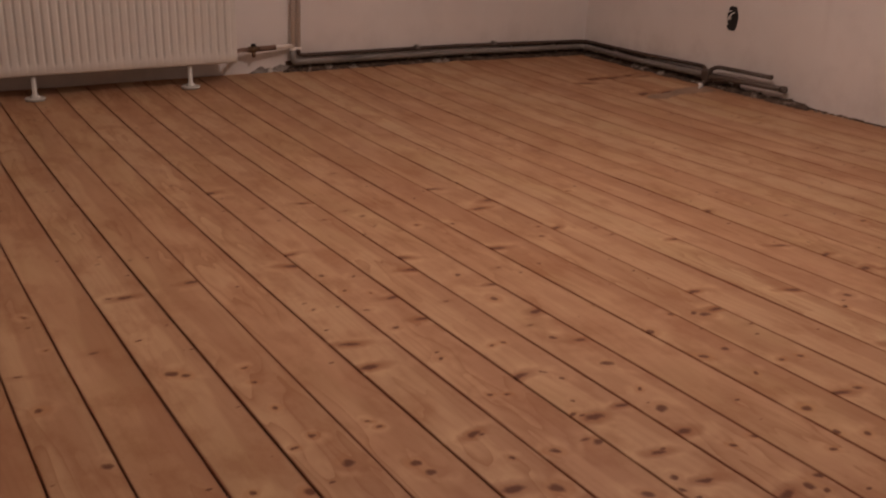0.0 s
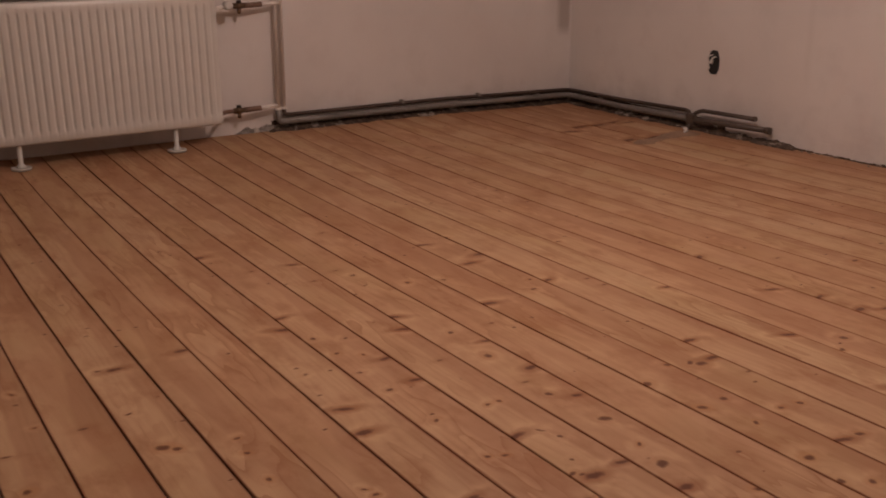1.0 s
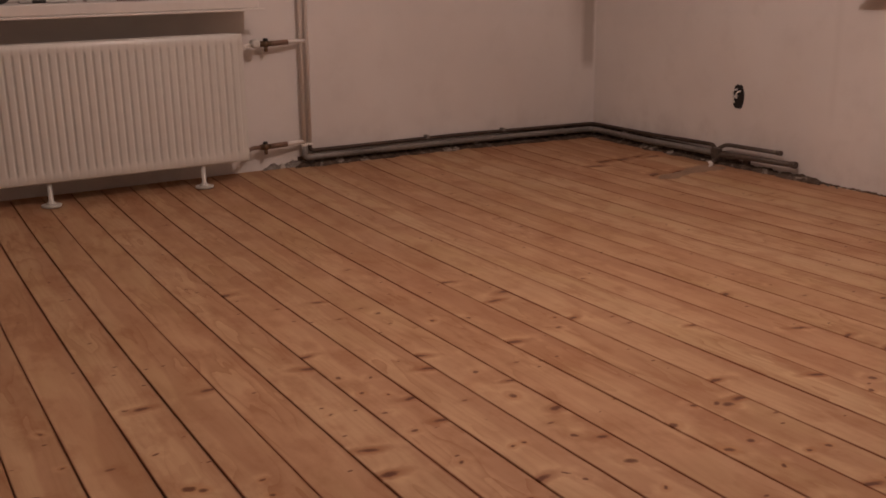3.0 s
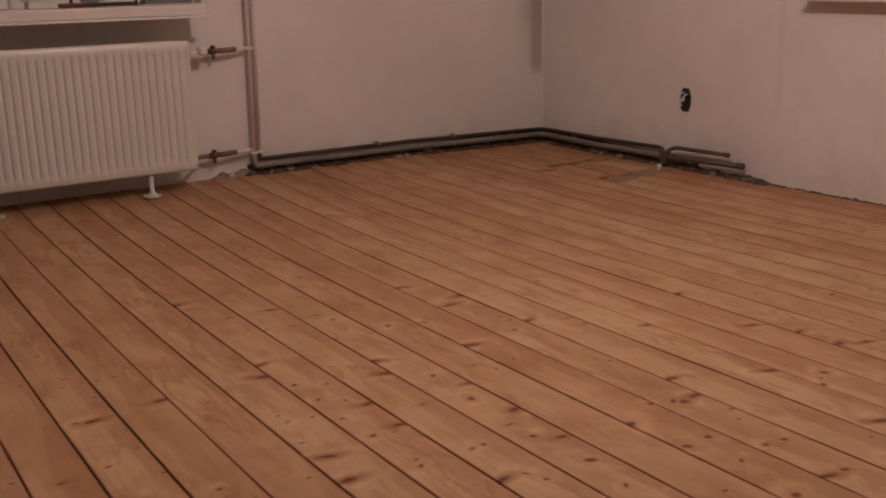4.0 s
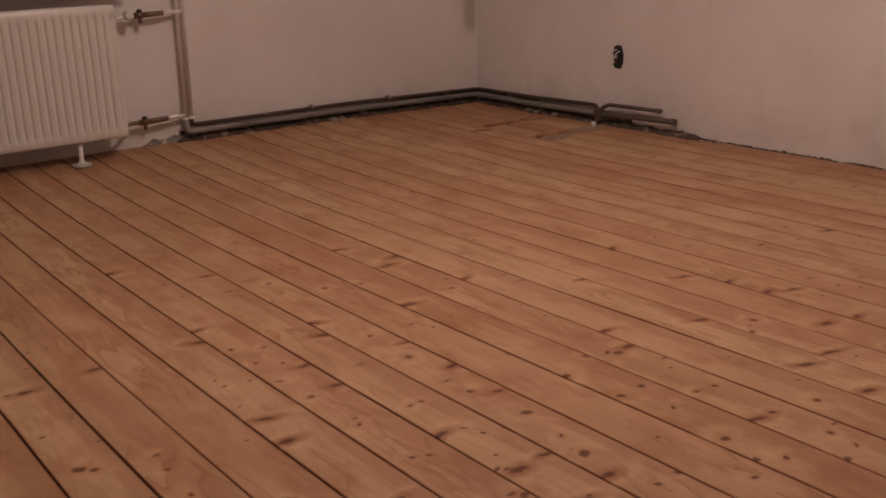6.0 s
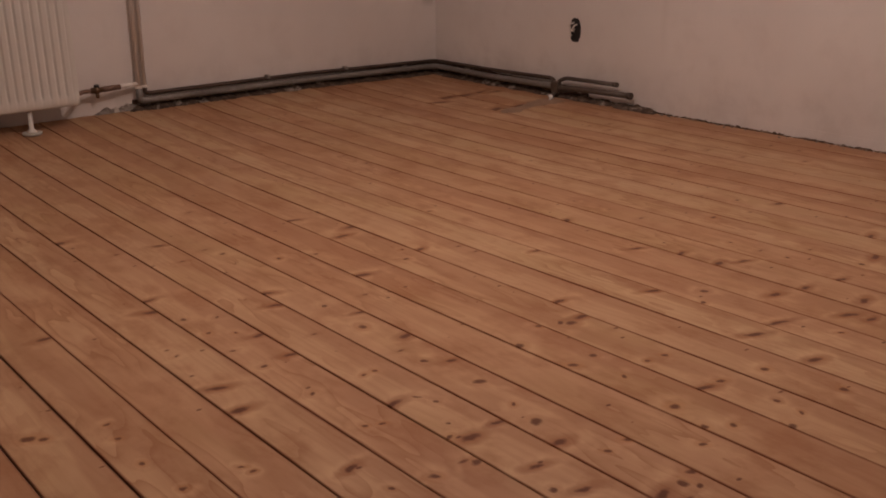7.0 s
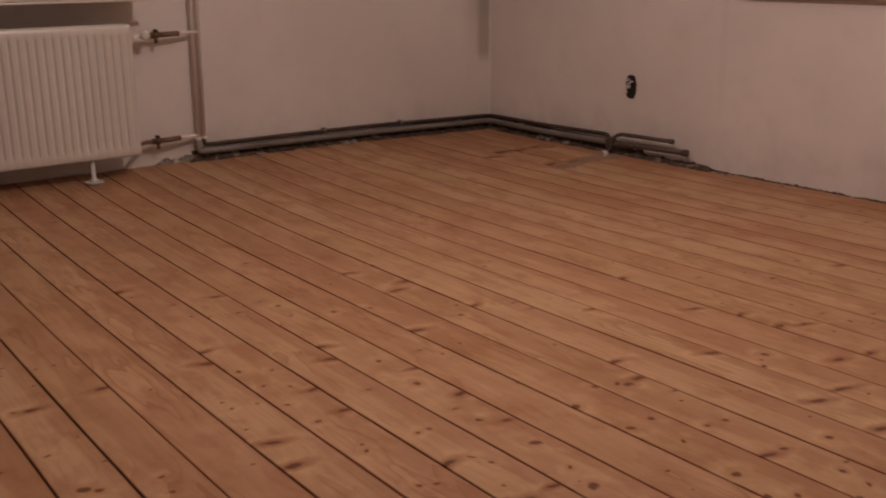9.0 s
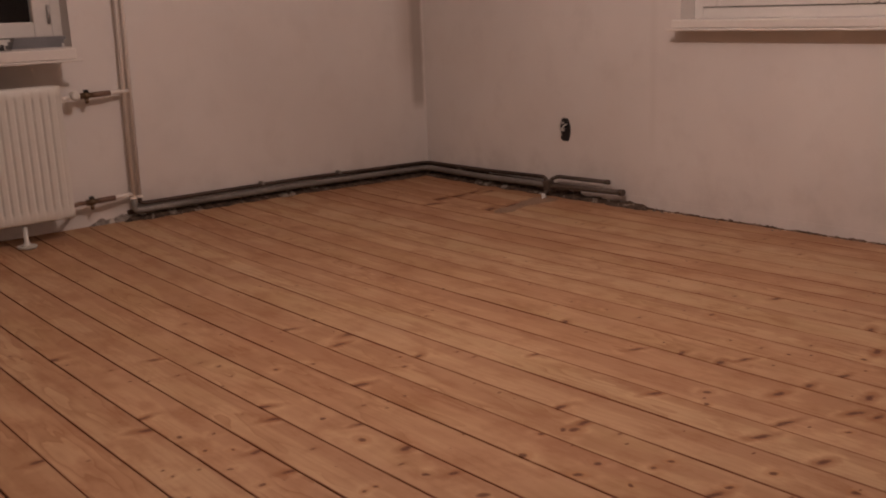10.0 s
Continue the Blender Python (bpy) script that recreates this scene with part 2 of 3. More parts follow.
ROUND_KNOTS = [
    (-3.761, -3.108), (-3.692, -3.381), (-3.484, -3.069), (-3.462, -3.090), (-3.411, -3.630), (-3.315, -3.579), (-3.207, -3.639), (-3.200, -3.676), (-3.034, -3.828), (-2.961, -3.725), (-2.952, -3.079), (-2.908, -3.922),
    (-2.871, -3.735), (-2.674, -3.696), (-2.662, -3.309), (-2.650, -3.040), (-2.638, -4.035), (-2.637, -3.475), (-2.593, -4.021), (-2.438, -3.930), (-2.437, -3.391), (-2.423, -3.554), (-2.413, -3.835), (-2.350, -3.545),
    (-2.305, -4.042), (-2.266, -3.357), (-2.246, -3.376), (-2.244, -3.825), (-2.121, -3.848), (-2.081, -4.020), (-1.890, -3.502), (-1.821, -3.451), (-1.319, -3.618), (-1.244, -3.045)]
PIPS_WEST = [
    (-3.707, -2.607), (-3.694, -2.821), (-3.502, -2.581), (-3.500, -2.867), (-3.498, -3.588), (-3.379, -3.486), (-3.351, -3.321), (-3.348, -3.192), (-3.339, -3.118), (-3.332, -3.456), (-3.215, -3.456), (-3.207, -3.488),
    (-3.084, -2.888), (-3.046, -3.706), (-2.966, -2.683), (-2.965, -2.953), (-2.960, -2.811), (-2.947, -3.475), (-2.944, -3.279), (-2.911, -3.491), (-2.909, -2.853), (-2.893, -2.729), (-2.848, -3.628), (-2.845, -3.939),
    (-2.836, -3.969), (-2.832, -3.901), (-2.808, -3.582), (-2.806, -3.274), (-2.784, -3.443), (-2.779, -3.272), (-2.770, -3.488)]
PIPS_EAST = [
    (-2.657, -3.608), (-2.655, -3.869), (-2.645, -2.851), (-2.638, -2.265), (-2.626, -4.062), (-2.593, -3.863), (-2.530, -2.421), (-2.498, -3.971), (-2.452, -2.882), (-2.449, -3.198), (-2.426, -2.459), (-2.389, -3.962),
    (-2.381, -3.668), (-2.319, -3.334), (-2.278, -3.648), (-2.250, -2.691), (-2.244, -4.020), (-2.235, -3.955), (-2.227, -3.657), (-2.208, -2.611), (-2.176, -2.077), (-2.176, -1.694), (-1.885, -2.337), (-1.810, -3.845),
    (-1.431, -2.590), (-1.425, -3.247), (-1.423, -2.747), (-1.418, -3.442), (-1.400, -3.668), (-1.106, -3.090), (-1.015, -2.972)]
STAINS = [(-0.50, -0.72), (-0.39, -0.73), (-0.26, -0.71), (-0.52, -1.14), (-0.37, -1.16), (-0.25, -1.13), (-0.62, -0.80), (-0.15, -0.75)]
MARKS = [(x, y, 0.0070, 2.6) for x, y in STREAKS_WEST] + [(x, y, 0.0074, 2.6) for x, y in STREAKS_EAST] + [(x, y, 0.0084, 1.2) for x, y in ROUND_KNOTS] + [(x, y, 0.0052, 1.2) for x, y in PIPS_WEST + PIPS_EAST] + [(x, y, 0.013, 3.5) for x, y in STAINS]
PLASTER = plaster_material("wall_plaster")
PLASTER_STRIP = plaster_material("wall_plaster_with_brown_strip", True)
WHITE_PAINT = plain("white_gloss_paint", (0.76, 0.73, 0.69), 0.35, 0, 0.06, 12, 0.08)
ENAMEL = plain("radiator_enamel", (0.69, 0.68, 0.63), 0.32, 0, 0.05, 8, 0.05)
CEILING_PAINT = plain("ceiling_paint", (0.78, 0.76, 0.73), 0.9, 0, 0.06, 10, 0.2)
PIPE_GREY = plain("grey_painted_pipe", (0.235, 0.228, 0.215), 0.45, 0.3, 0.4, 20, 0.3)
PIPE_DARK = plain("dark_rusty_pipe", (0.075, 0.050, 0.037), 0.6, 0.2, 0.5, 25, 0.4)
PIPE_WHITE = plain("white_painted_pipe", (0.82, 0.78, 0.73), 0.45, 0, 0.10, 20, 0.2)
BRASS = plain("tarnished_brass", (0.22, 0.15, 0.095), 0.40, 0.8, 0.4, 40, 0.2)
COPPER = plain("dull_copper", (0.24, 0.155, 0.115), 0.5, 0.4, 0.35, 40, 0.2)
BLACK_PLASTIC = plain("black_plastic", (0.018, 0.017, 0.017), 0.45, 0, 0.3, 30, 0.1)
MORTAR = plain("grey_mortar", (0.27, 0.25, 0.225), 0.95, 0, 0.4, 30, 0.8)
FILLER = plain("grey_brown_filler", (0.33, 0.225, 0.160), 0.9, 0, 0.45, 30, 0.6)
JOINT = plain("brown_joint_dust", (0.080, 0.026, 0.011), 1.0, 0, 0.5, 30, 0.5)
GAP_DIRT = plain("brown_gap_dirt", (0.095, 0.055, 0.036), 1.0, 0, 0.5, 40, 0.6)
PIPE_BROWN = plain("grey_brown_pipe", (0.105, 0.080, 0.064), 0.5, 0.2, 0.45, 18, 0.3)


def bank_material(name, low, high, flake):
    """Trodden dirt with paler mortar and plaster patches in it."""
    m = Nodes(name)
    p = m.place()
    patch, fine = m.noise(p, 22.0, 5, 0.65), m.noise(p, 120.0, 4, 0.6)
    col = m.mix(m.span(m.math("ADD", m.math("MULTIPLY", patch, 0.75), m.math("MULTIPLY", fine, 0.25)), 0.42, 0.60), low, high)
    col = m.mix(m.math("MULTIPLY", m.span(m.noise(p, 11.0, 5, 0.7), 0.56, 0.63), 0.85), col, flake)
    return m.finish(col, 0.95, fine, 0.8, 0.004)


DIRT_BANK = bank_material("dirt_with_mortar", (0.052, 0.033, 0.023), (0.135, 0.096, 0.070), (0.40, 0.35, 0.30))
DUST_BANK = bank_material("plaster_dust", (0.070, 0.042, 0.028), (0.260, 0.190, 0.145), (0.60, 0.55, 0.50))
MORTAR_BANK = bank_material("pale_mortar", (0.16, 0.14, 0.125), (0.34, 0.31, 0.28), (0.60, 0.56, 0.51))
STEEL = plain("worn_steel", (0.42, 0.41, 0.40), 0.4, 0.85, 0.2, 30, 0.1)
GREY_PLASTIC = plain("grey_plastic", (0.20, 0.20, 0.21), 0.5, 0, 0.2, 30, 0.1)
RED_PLASTIC = plain("red_plastic", (0.13, 0.022, 0.020), 0.45, 0, 0.2, 30, 0.1)
PAPER = plain("white_card", (0.68, 0.66, 0.63), 0.8, 0, 0.1, 30, 0.1)
WIRE_WHITE = plain("white_cable_sheath", (0.70, 0.68, 0.64), 0.5, 0, 0.1, 30, 0.1)


def glass_material():
    m = Nodes("window_glass")
    m.put(m.bsdf, "Transmission_Weight", 1.0)
    m.put(m.bsdf, "IOR", 1.45)
    return m.finish((0.95, 0.97, 0.96), 0.02)


GLASS = glass_material()


# ---- mesh helpers ----
def part(name, bm, material, parent=None, label=""):
    """Links a bmesh as one mesh object, under a thing or a part."""
    mesh = bpy.data.meshes.new(name)
    bm.to_mesh(mesh)
    bm.free()
    mesh.materials.append(material)
    ob = new(name, mesh)
    ob.parent = parent
    return tagged(ob, label)


def empty(name, place, label, category, group="", kind=""):
    ob = new(name)
    ob.empty_display_size = 0.05
    ob.matrix_basis = place
    return tagged(ob, label, category, group, kind)


def box(bm, lo, hi, bevel=0.0, segments=2):
    """Adds a box from lo to hi with rounded edges."""
    size = [b - a for a, b in zip(lo, hi)]
    mid = [(a + b) / 2 for a, b in zip(lo, hi)]
    made = bmesh.ops.create_cube(bm, size=1.0, matrix=Matrix.Translation(mid) @ Matrix.Diagonal((*size, 1)))
    if bevel:
        edges = list({e for v in made["verts"] for e in v.link_edges})
        bmesh.ops.bevel(bm, geom=edges, offset=bevel, segments=segments, affect="EDGES", profile=0.5)
    return bm


def boxes(*spans, bevel=0.0):
    bm = bmesh.new()
    for lo, hi in spans:
        box(bm, lo, hi, bevel)
    return bm


def lathe(bm, profile, axis="z", at=(0, 0, 0), sides=20):
    """Turns (radius, height) pairs round an axis."""
    turn = {"z": Matrix.Identity(4), "x": Matrix.Rotation(radians(90), 4, "Y"), "y": Matrix.Rotation(radians(-90), 4, "X")}[axis]
    m = Matrix.Translation(at) @ turn
    rings = []
    for rad, h in profile:
        rings.append([bm.verts.new(m @ Vector((rad * math.cos(a), rad * math.sin(a), h))) for a in (2 * math.pi * i / sides for i in range(sides))])
    for a, b in zip(rings, rings[1:]):
        for i in range(sides):
            f = bm.faces.new((a[i], a[(i + 1) % sides], b[(i + 1) % sides], b[i]))
            f.smooth = True
    bm.faces.new(rings[0][::-1]), bm.faces.new(rings[-1])
    return bm


def tube(bm, path, radius, sides=12, bend=0.0):
    """A round bar along a path of points; bend rounds the corners to that radius."""
    pts = [Vector(p) for p in path]
    if bend:
        soft = [pts[0]]
        for a, b, c in zip(pts, pts[1:], pts[2:]):
            u, w = (a - b), (c - b)
            d = min(bend, u.length * 0.45, w.length * 0.45)
            p0, p2 = b + u.normalized() * d, b + w.normalized() * d
            soft += [p0.lerp(b, s).lerp(b.lerp(p2, s), s) for s in (0, 0.25, 0.5, 0.75, 1)]
        pts = soft + [pts[-1]]
    rings, up = [], None
    for i, p in enumerate(pts):
        t = (pts[min(i + 1, len(pts) - 1)] - pts[max(i - 1, 0)]).normalized()
        if up is None:
            up = t.orthogonal().normalized()
        up = (up - t * up.dot(t)).normalized()
        side = t.cross(up)
        rings.append([bm.verts.new(p + radius * (math.cos(a) * up + math.sin(a) * side)) for a in (2 * math.pi * k / sides for k in range(sides))])
    for a, b in zip(rings, rings[1:]):
        for k in range(sides):
            f = bm.faces.new((a[k], a[(k + 1) % sides], b[(k + 1) % sides], b[k]))
            f.smooth = True
    bm.faces.new(rings[0][::-1]), bm.faces.new(rings[-1])
    return bm


def structure(name, bm, material, label, category=""):
    return tagged(part(name, bm, material), label, category or name.split("_")[0], "", "structure")


# ---- the shell ----
WIN1 = (-4.19, -2.15, 0.877, 2.25)   # x from, x to, z from, z to: window over the radiator
WIN2 = (-3.75, -1.935, 0.900, 2.25)  # y from, y to, z from, z to: window in the wall beside it


def wall_north():
    a, b, c, d = WIN1
    return boxes(((ROOM_X - THICK, 0, -0.08), (a, THICK, ROOM_Z)), ((a, 0, -0.08), (b, THICK, c)), ((a, 0, d), (b, THICK, ROOM_Z)), ((b, 0, -0.08), (THICK, THICK, ROOM_Z)))


def wall_east():
    a, b, c, d = WIN2
    return boxes(
        ((0, ROOM_Y - THICK, 0.03), (THICK, a, ROOM_Z)), ((0, a, 0.03), (THICK, b, c)), ((0, a, d), (THICK, b, ROOM_Z)), ((0, b, 0.03), (THICK, 0, ROOM_Z)),
        ((0.012, ROOM_Y, -0.08), (THICK, 0, 0.03)))


structure("wall_north", wall_north(), PLASTER_STRIP, "white plastered wall with a window opening above the radiator")
structure("wall_east", wall_east(), PLASTER, "white plastered wall with a window and a ragged bottom edge")
structure("wall_south", boxes(((ROOM_X - THICK, ROOM_Y - THICK, 0), (0, ROOM_Y, ROOM_Z))), PLASTER, "plain white plastered wall")
structure("wall_west", boxes(((ROOM_X - THICK, ROOM_Y, 0), (ROOM_X, 0, ROOM_Z))), PLASTER, "plain white plastered wall")
structure("ceiling", boxes(((ROOM_X - THICK, ROOM_Y - THICK, ROOM_Z + 0.004), (THICK, THICK, ROOM_Z + 0.2))), CEILING_PAINT, "plain white painted ceiling")

# ---- windows ----
def casement(parent, width, height, muntin, hinge_right):
    """One sash, its left bottom corner at the origin, in the plane y = 0, with a glazing bar."""
    st, dp = 0.085, 0.055
    sash = part("sash", boxes(((0, 0, 0), (st, dp, height)), ((width - st, 0, 0), (width, dp, height)), ((st, 0, 0), (width - st, dp, 0.072)),
                              ((st, 0, height - st), (width - st, dp, height)), bevel=0.006), WHITE_PAINT, parent)
    part("glazing_bar", boxes(((muntin - 0.018, 0.006, 0.072), (muntin + 0.018, dp - 0.006, height - st)), bevel=0.004), WHITE_PAINT, sash)
    for a, b in ((st, muntin - 0.018), (muntin + 0.018, width - st)):
        pane = part("pane", boxes(((a, 0.030, 0.072), (b, 0.034, height - st))), GLASS, sash, "clear pane, dark with night outside")
        pane.visible_shadow = False
    side = width - 0.014 if hinge_right else 0.014
    for z in (0.10, height - 0.22):
        hinge = bmesh.new()
        lathe(hinge, [(0.004, 0), (0.008, 0.003), (0.008, 0.085), (0.004, 0.088)], "z", (side, -0.008, z - 0.04), 10)
        part("hinge", hinge, STEEL, sash, "dark metal hinge")
    return sash


def window_unit(name, m, width, height, muntins, sill_depth, sill_over, thick, label):
    """Frame, two sashes and the inner sill; origin at the opening's left bottom inner corner, seen from the room, x to the right, y outwards."""
    unit = empty(name, m, label, "window", "", "structure")
    back = 0.10
    f = 0.05
    frame_part = part("window_frame", boxes(((0, back, 0), (f, back + 0.08, height)), ((width - f, back, 0), (width, back + 0.08, height)),
                                            ((f, back, 0), (width - f, back + 0.08, f)), ((f, back, height - f), (width - f, back + 0.08, height)), bevel=0.004), WHITE_PAINT, unit)
    half = (width - 2 * f) / 2
    for i, (mu, right) in enumerate(zip(muntins, (False, True))):
        s = casement(unit, half - 0.004, height - 2 * f - 0.006, mu, right)
        s.matrix_basis = pose(f + i * half + 0.002, back - 0.012, f + 0.003)
    part("meeting_stile", boxes(((f + half - 0.022, back - 0.024, f + 0.01), (f + half + 0.012, back - 0.013, height - f - 0.01)), bevel=0.004), WHITE_PAINT, unit)
    z = 0.55
    lever = boxes(((f + half - 0.016, back - 0.036, z - 0.05), (f + half + 0.006, back - 0.025, z + 0.05)), bevel=0.003)
    box(lever, (f + half - 0.010, back - 0.065, z - 0.008), (f + half + 0.002, back - 0.037, z + 0.008), 0.003)
    part("window_handle", lever, STEEL, unit, "plain metal window handle")
    sill = bmesh.new()
    box(sill, (-sill_over, -sill_depth, -thick), (width + sill_over, -0.001, 0.002), 0.006)
    box(sill, (0.002, -0.0005, -0.030), (width - 0.002, back - 0.001, 0.002), 0.0)
    board = part("window_sill", sill, WHITE_PAINT, unit, "white painted sill board")
    part("sill_lip", boxes(((-sill_over - 0.028, -sill_depth - 0.004, -thick - 0.012), (width + sill_over + 0.028, -sill_depth + 0.02, -thick - 0.001)), bevel=0.003), WHITE_PAINT, board)
    return unit


window_unit("window_1", pose(WIN1[0], 0, WIN1[2]), WIN1[1] - WIN1[0], WIN1[3] - WIN1[2], (0.466, 0.506), 0.215, -0.06, 0.048,
            "white double casement window, night behind the panes")
window_unit("window_2", pose(0, WIN2[1], WIN2[2], 0, 0, -90), WIN2[1] - WIN2[0], WIN2[3] - WIN2[2], (0.45, 0.45), 0.075, 0.0, 0.036,
            "white double casement window with a painted sill")

# plain dark backdrop of night outside both windows
structure("backdrop", boxes(((-7, 3.0, -1), (3, 3.02, 4)), ((3.0, -8, -1), (3.02, 2.9, 4))), plain("night", (0.004, 0.003, 0.003), 1, 0, 0.1, 3, 0), "black night outside the windows")

# ---- ragged foot of the east wall ----
def ragged_edge(y0, y1, step, top, low, high, seed):
    """The torn lower rim of the plaster: a strip 1 cm thick whose bottom runs up and down."""
    r = random.Random(seed)
    bm = bmesh.new()
    n = int(abs(y1 - y0) / step)
    rows = []
    for i in range(n + 1):
        y = y0 + (y1 - y0) * i / n
        w = noise.noise((y * 6, seed, 0)) * 0.5 + 0.5
        z = floor_z(0, y) + low + (high - low) * max(0, min(1, w * 1.1 + r.uniform(-0.25, 0.25)))
        rows.append([bm.verts.new(p) for p in ((-0.0012, y, top), (-0.002 - r.uniform(0, 0.0015), y, z), (0.0115, y, z + 0.003), (0.0115, y, top))])
    for a, b in zip(rows, rows[1:]):
        for k in range(4):
            bm.faces.new((a[k], a[(k + 1) % 4], b[(k + 1) % 4], b[k]))
    bm.faces.new(rows[0]), bm.faces.new(rows[-1][::-1])
    bmesh.ops.recalc_face_normals(bm, faces=bm.faces)
    return bm


structure("trim_plaster_edge", ragged_edge(-0.05, ROOM_Y, 0.010, 0.034, -0.012, 0.014, 3), PLASTER, "torn lower edge of the white plaster", "trim")
structure("trim_gap", boxes(((-0.010, ROOM_Y, -0.08), (0.011, 0, -0.045)), ((0.0045, ROOM_Y, -0.0449), (0.0110, -0.01, 0.031))), GAP_DIRT, "dark dusty gap between floor and wall", "trim")


# thin dark brown strips on both wall feet behind the pipes
structure("trim_bare_foot", boxes(((-1.97, -0.0035, -0.05), (-0.0035, 0.004, 0.050)), ((-0.0075, -1.30, -0.05), (0.004, -0.0005, 0.040))), DIRT_BANK, "dark brown strip along the wall foot behind the pipes", "trim")


# ---- pipes along the walls ----
def pipe_run(name, path, radius, material, label, bend=0.03, cap=False, collars=()):
    thing = empty(name, Matrix.Identity(4), label, "pipe", "heating pipes")
    bm = bmesh.new()
    tube(bm, path, radius, 14, bend)
    body = part("pipe", bm, material, thing)
    if cap:
        a, b = Vector(path[-2]), Vector(path[-1])
        d = (b - a).normalized()
        bm = bmesh.new()
        tube(bm, [b - d * 0.022, b + d * 0.004], radius * 1.22, 14)
        part("cap", bm, material, thing, "screwed end cap")
    for c in collars:
        bm = bmesh.new()
        box(bm, (c[0] - 0.010, c[1] - 0.02, c[2] - 0.010), (c[0] + 0.010, c[1] + 0.02, c[2] + 0.010), 0.004)
        part("clip", bm, MORTAR, thing, "pale plaster-smeared pipe clip")
    return thing


RX = (-1.946, -1.908)  # the two risers
pipe_run("upper_pipe", [(RX[1], -0.030, 0.118), (RX[1], -0.030, 0.084), (RX[1] + 0.03, -0.030, 0.079), (-0.95, -0.030, 0.076), (-0.030, -0.030, 0.055), (-0.030, -0.55, 0.058), (-0.030, -1.055, 0.071), (-0.060, -1.105, 0.056), (-0.066, -1.125, 0.046)], 0.0105, PIPE_DARK,
         "thin dark heating pipe along the wall foot", 0.05, False, ((-1.20, -0.024, 0.085), (-0.69, -0.024, 0.078)))
pipe_run("lower_pipe", [(RX[0], -0.045, 0.118), (RX[0], -0.045, 0.050), (RX[0] + 0.05, -0.046, 0.049), (-0.95, -0.046, 0.043), (-0.046, -0.046, 0.026), (-0.046, -0.55, 0.023), (-0.046, -1.07, 0.033), (-0.058, -1.135, 0.030)], 0.0165, PIPE_GREY,
         "thicker grey heating pipe along the wall foot", 0.05)
pipe_run("branch_pipe", [(-0.068, -1.110, 0.036), (-0.058, -1.130, 0.066), (-0.042, -1.165, 0.086), (-0.045, -1.530, 0.095)], 0.0105, PIPE_BROWN,
         "thin dark capped pipe stub above the floor", 0.04, True)
pipe_run("branch_pipe", [(-0.068, -1.115, 0.028), (-0.054, -1.19, 0.038), (-0.050, -1.630, 0.052)], 0.0145, PIPE_BROWN,
         "grey capped pipe stub beside the wall", 0.04, True)
clamp_block = empty("pipe_bracket", pose(-0.064, -1.120, -0.024), "dark iron bracket where the wall pipes meet", "bracket")
bm = bmesh.new()
box(bm, (-0.022, -0.026, 0.030), (0.016, 0.026, 0.090), 0.008, 3)
for v in bm.verts:
    v.co += Vector(noise.noise_vector(v.co * 40)) * 0.004
part("block", bm, PIPE_BROWN, clamp_block)
bm = bmesh.new()
tube(bm, [(-0.012, -0.006, 0.034), (-0.034, -0.004, 0.018), (-0.042, 0.0, 0.0005)], 0.011, 12, 0.02)
part("drop", bm, PIPE_BROWN, clamp_block)
for x, y in zip(RX, (-0.045, -0.030)):
    pipe_run("riser_pipe", [(x, y, 0.112), (x + 0.042, y, ROOM_Z)], 0.0105, PIPE_WHITE, "white painted vertical heating pipe")


def rubble(name, spots, material, label, seed, parent=None):
    """Crumbs of plaster and dirt lying along a line: many small uneven lumps."""
    r = random.Random(seed)
    bm = bmesh.new()
    for x, y, z, s in spots:
        made = bmesh.ops.create_icosphere(bm, subdivisions=1, radius=s, matrix=pose(x, y, z + floor_z(x, y), r.uniform(0, 360), r.uniform(0, 360), r.uniform(0, 360)) @ Matrix.Diagonal((1, r.uniform(0.5, 1.4), r.uniform(0.4, 0.9), 1)))
        for v in made["verts"]:
            v.co += Vector((r.uniform(-1, 1), r.uniform(-1, 1), r.uniform(-1, 1))) * s * 0.3
    return tagged(part(name, bm, material), label, "rubble", "", "stuff")


def bank(start, end, out, height, depth, seed, step=0.010, base=0.55):
    """A low uneven ridge of dirt from start to end along a wall; out: the way into the room."""
    a, b, o = Vector(start), Vector(end), Vector(out)
    n = int((b - a).length / step)
    r = random.Random(seed)
    bm = bmesh.new()
    rows = []
    for i in range(n + 1):
        p = a.lerp(b, i / n)
        k = base + 0.45 * noise.noise((i * step * 14, seed, 0)) + 0.25 * noise.noise((i * step * 50, seed, 3))
        q = 0.75 + 0.35 * noise.noise((i * step * 10, seed, 7)) + 0.20 * noise.noise((i * step * 60, seed, 9))
        k, q = max(0.04, k), max(0.25, q) * min(1.0, 0.3 + max(0.0, k) * 2)
        k *= min(1, i / 6, (n - i) / 6) if i not in (0, n) else 0.02
        cut = [(0.0, 1.0), (0.35, 0.95), (0.65, 0.55), (0.9, 0.22), (1.0, 0.0)]
        rows.append([bm.verts.new(p + o * (depth * q * d) + Vector((r.uniform(-1, 1) * 0.002, r.uniform(-1, 1) * 0.002, 0.0004 + floor_z(p.x + o.x * depth * q * d, p.y + o.y * depth * q * d) + max(0.0, height * k * z + (r.uniform(-0.003, 0.003) if 0 < d < 1 else 0))))) for d, z in cut])
    for u, w in zip(rows, rows[1:]):
        for k in range(4):
            bm.faces.new((u[k], u[k + 1], w[k + 1], w[k]))
    bmesh.ops.recalc_face_normals(bm, faces=bm.faces)
    return bm


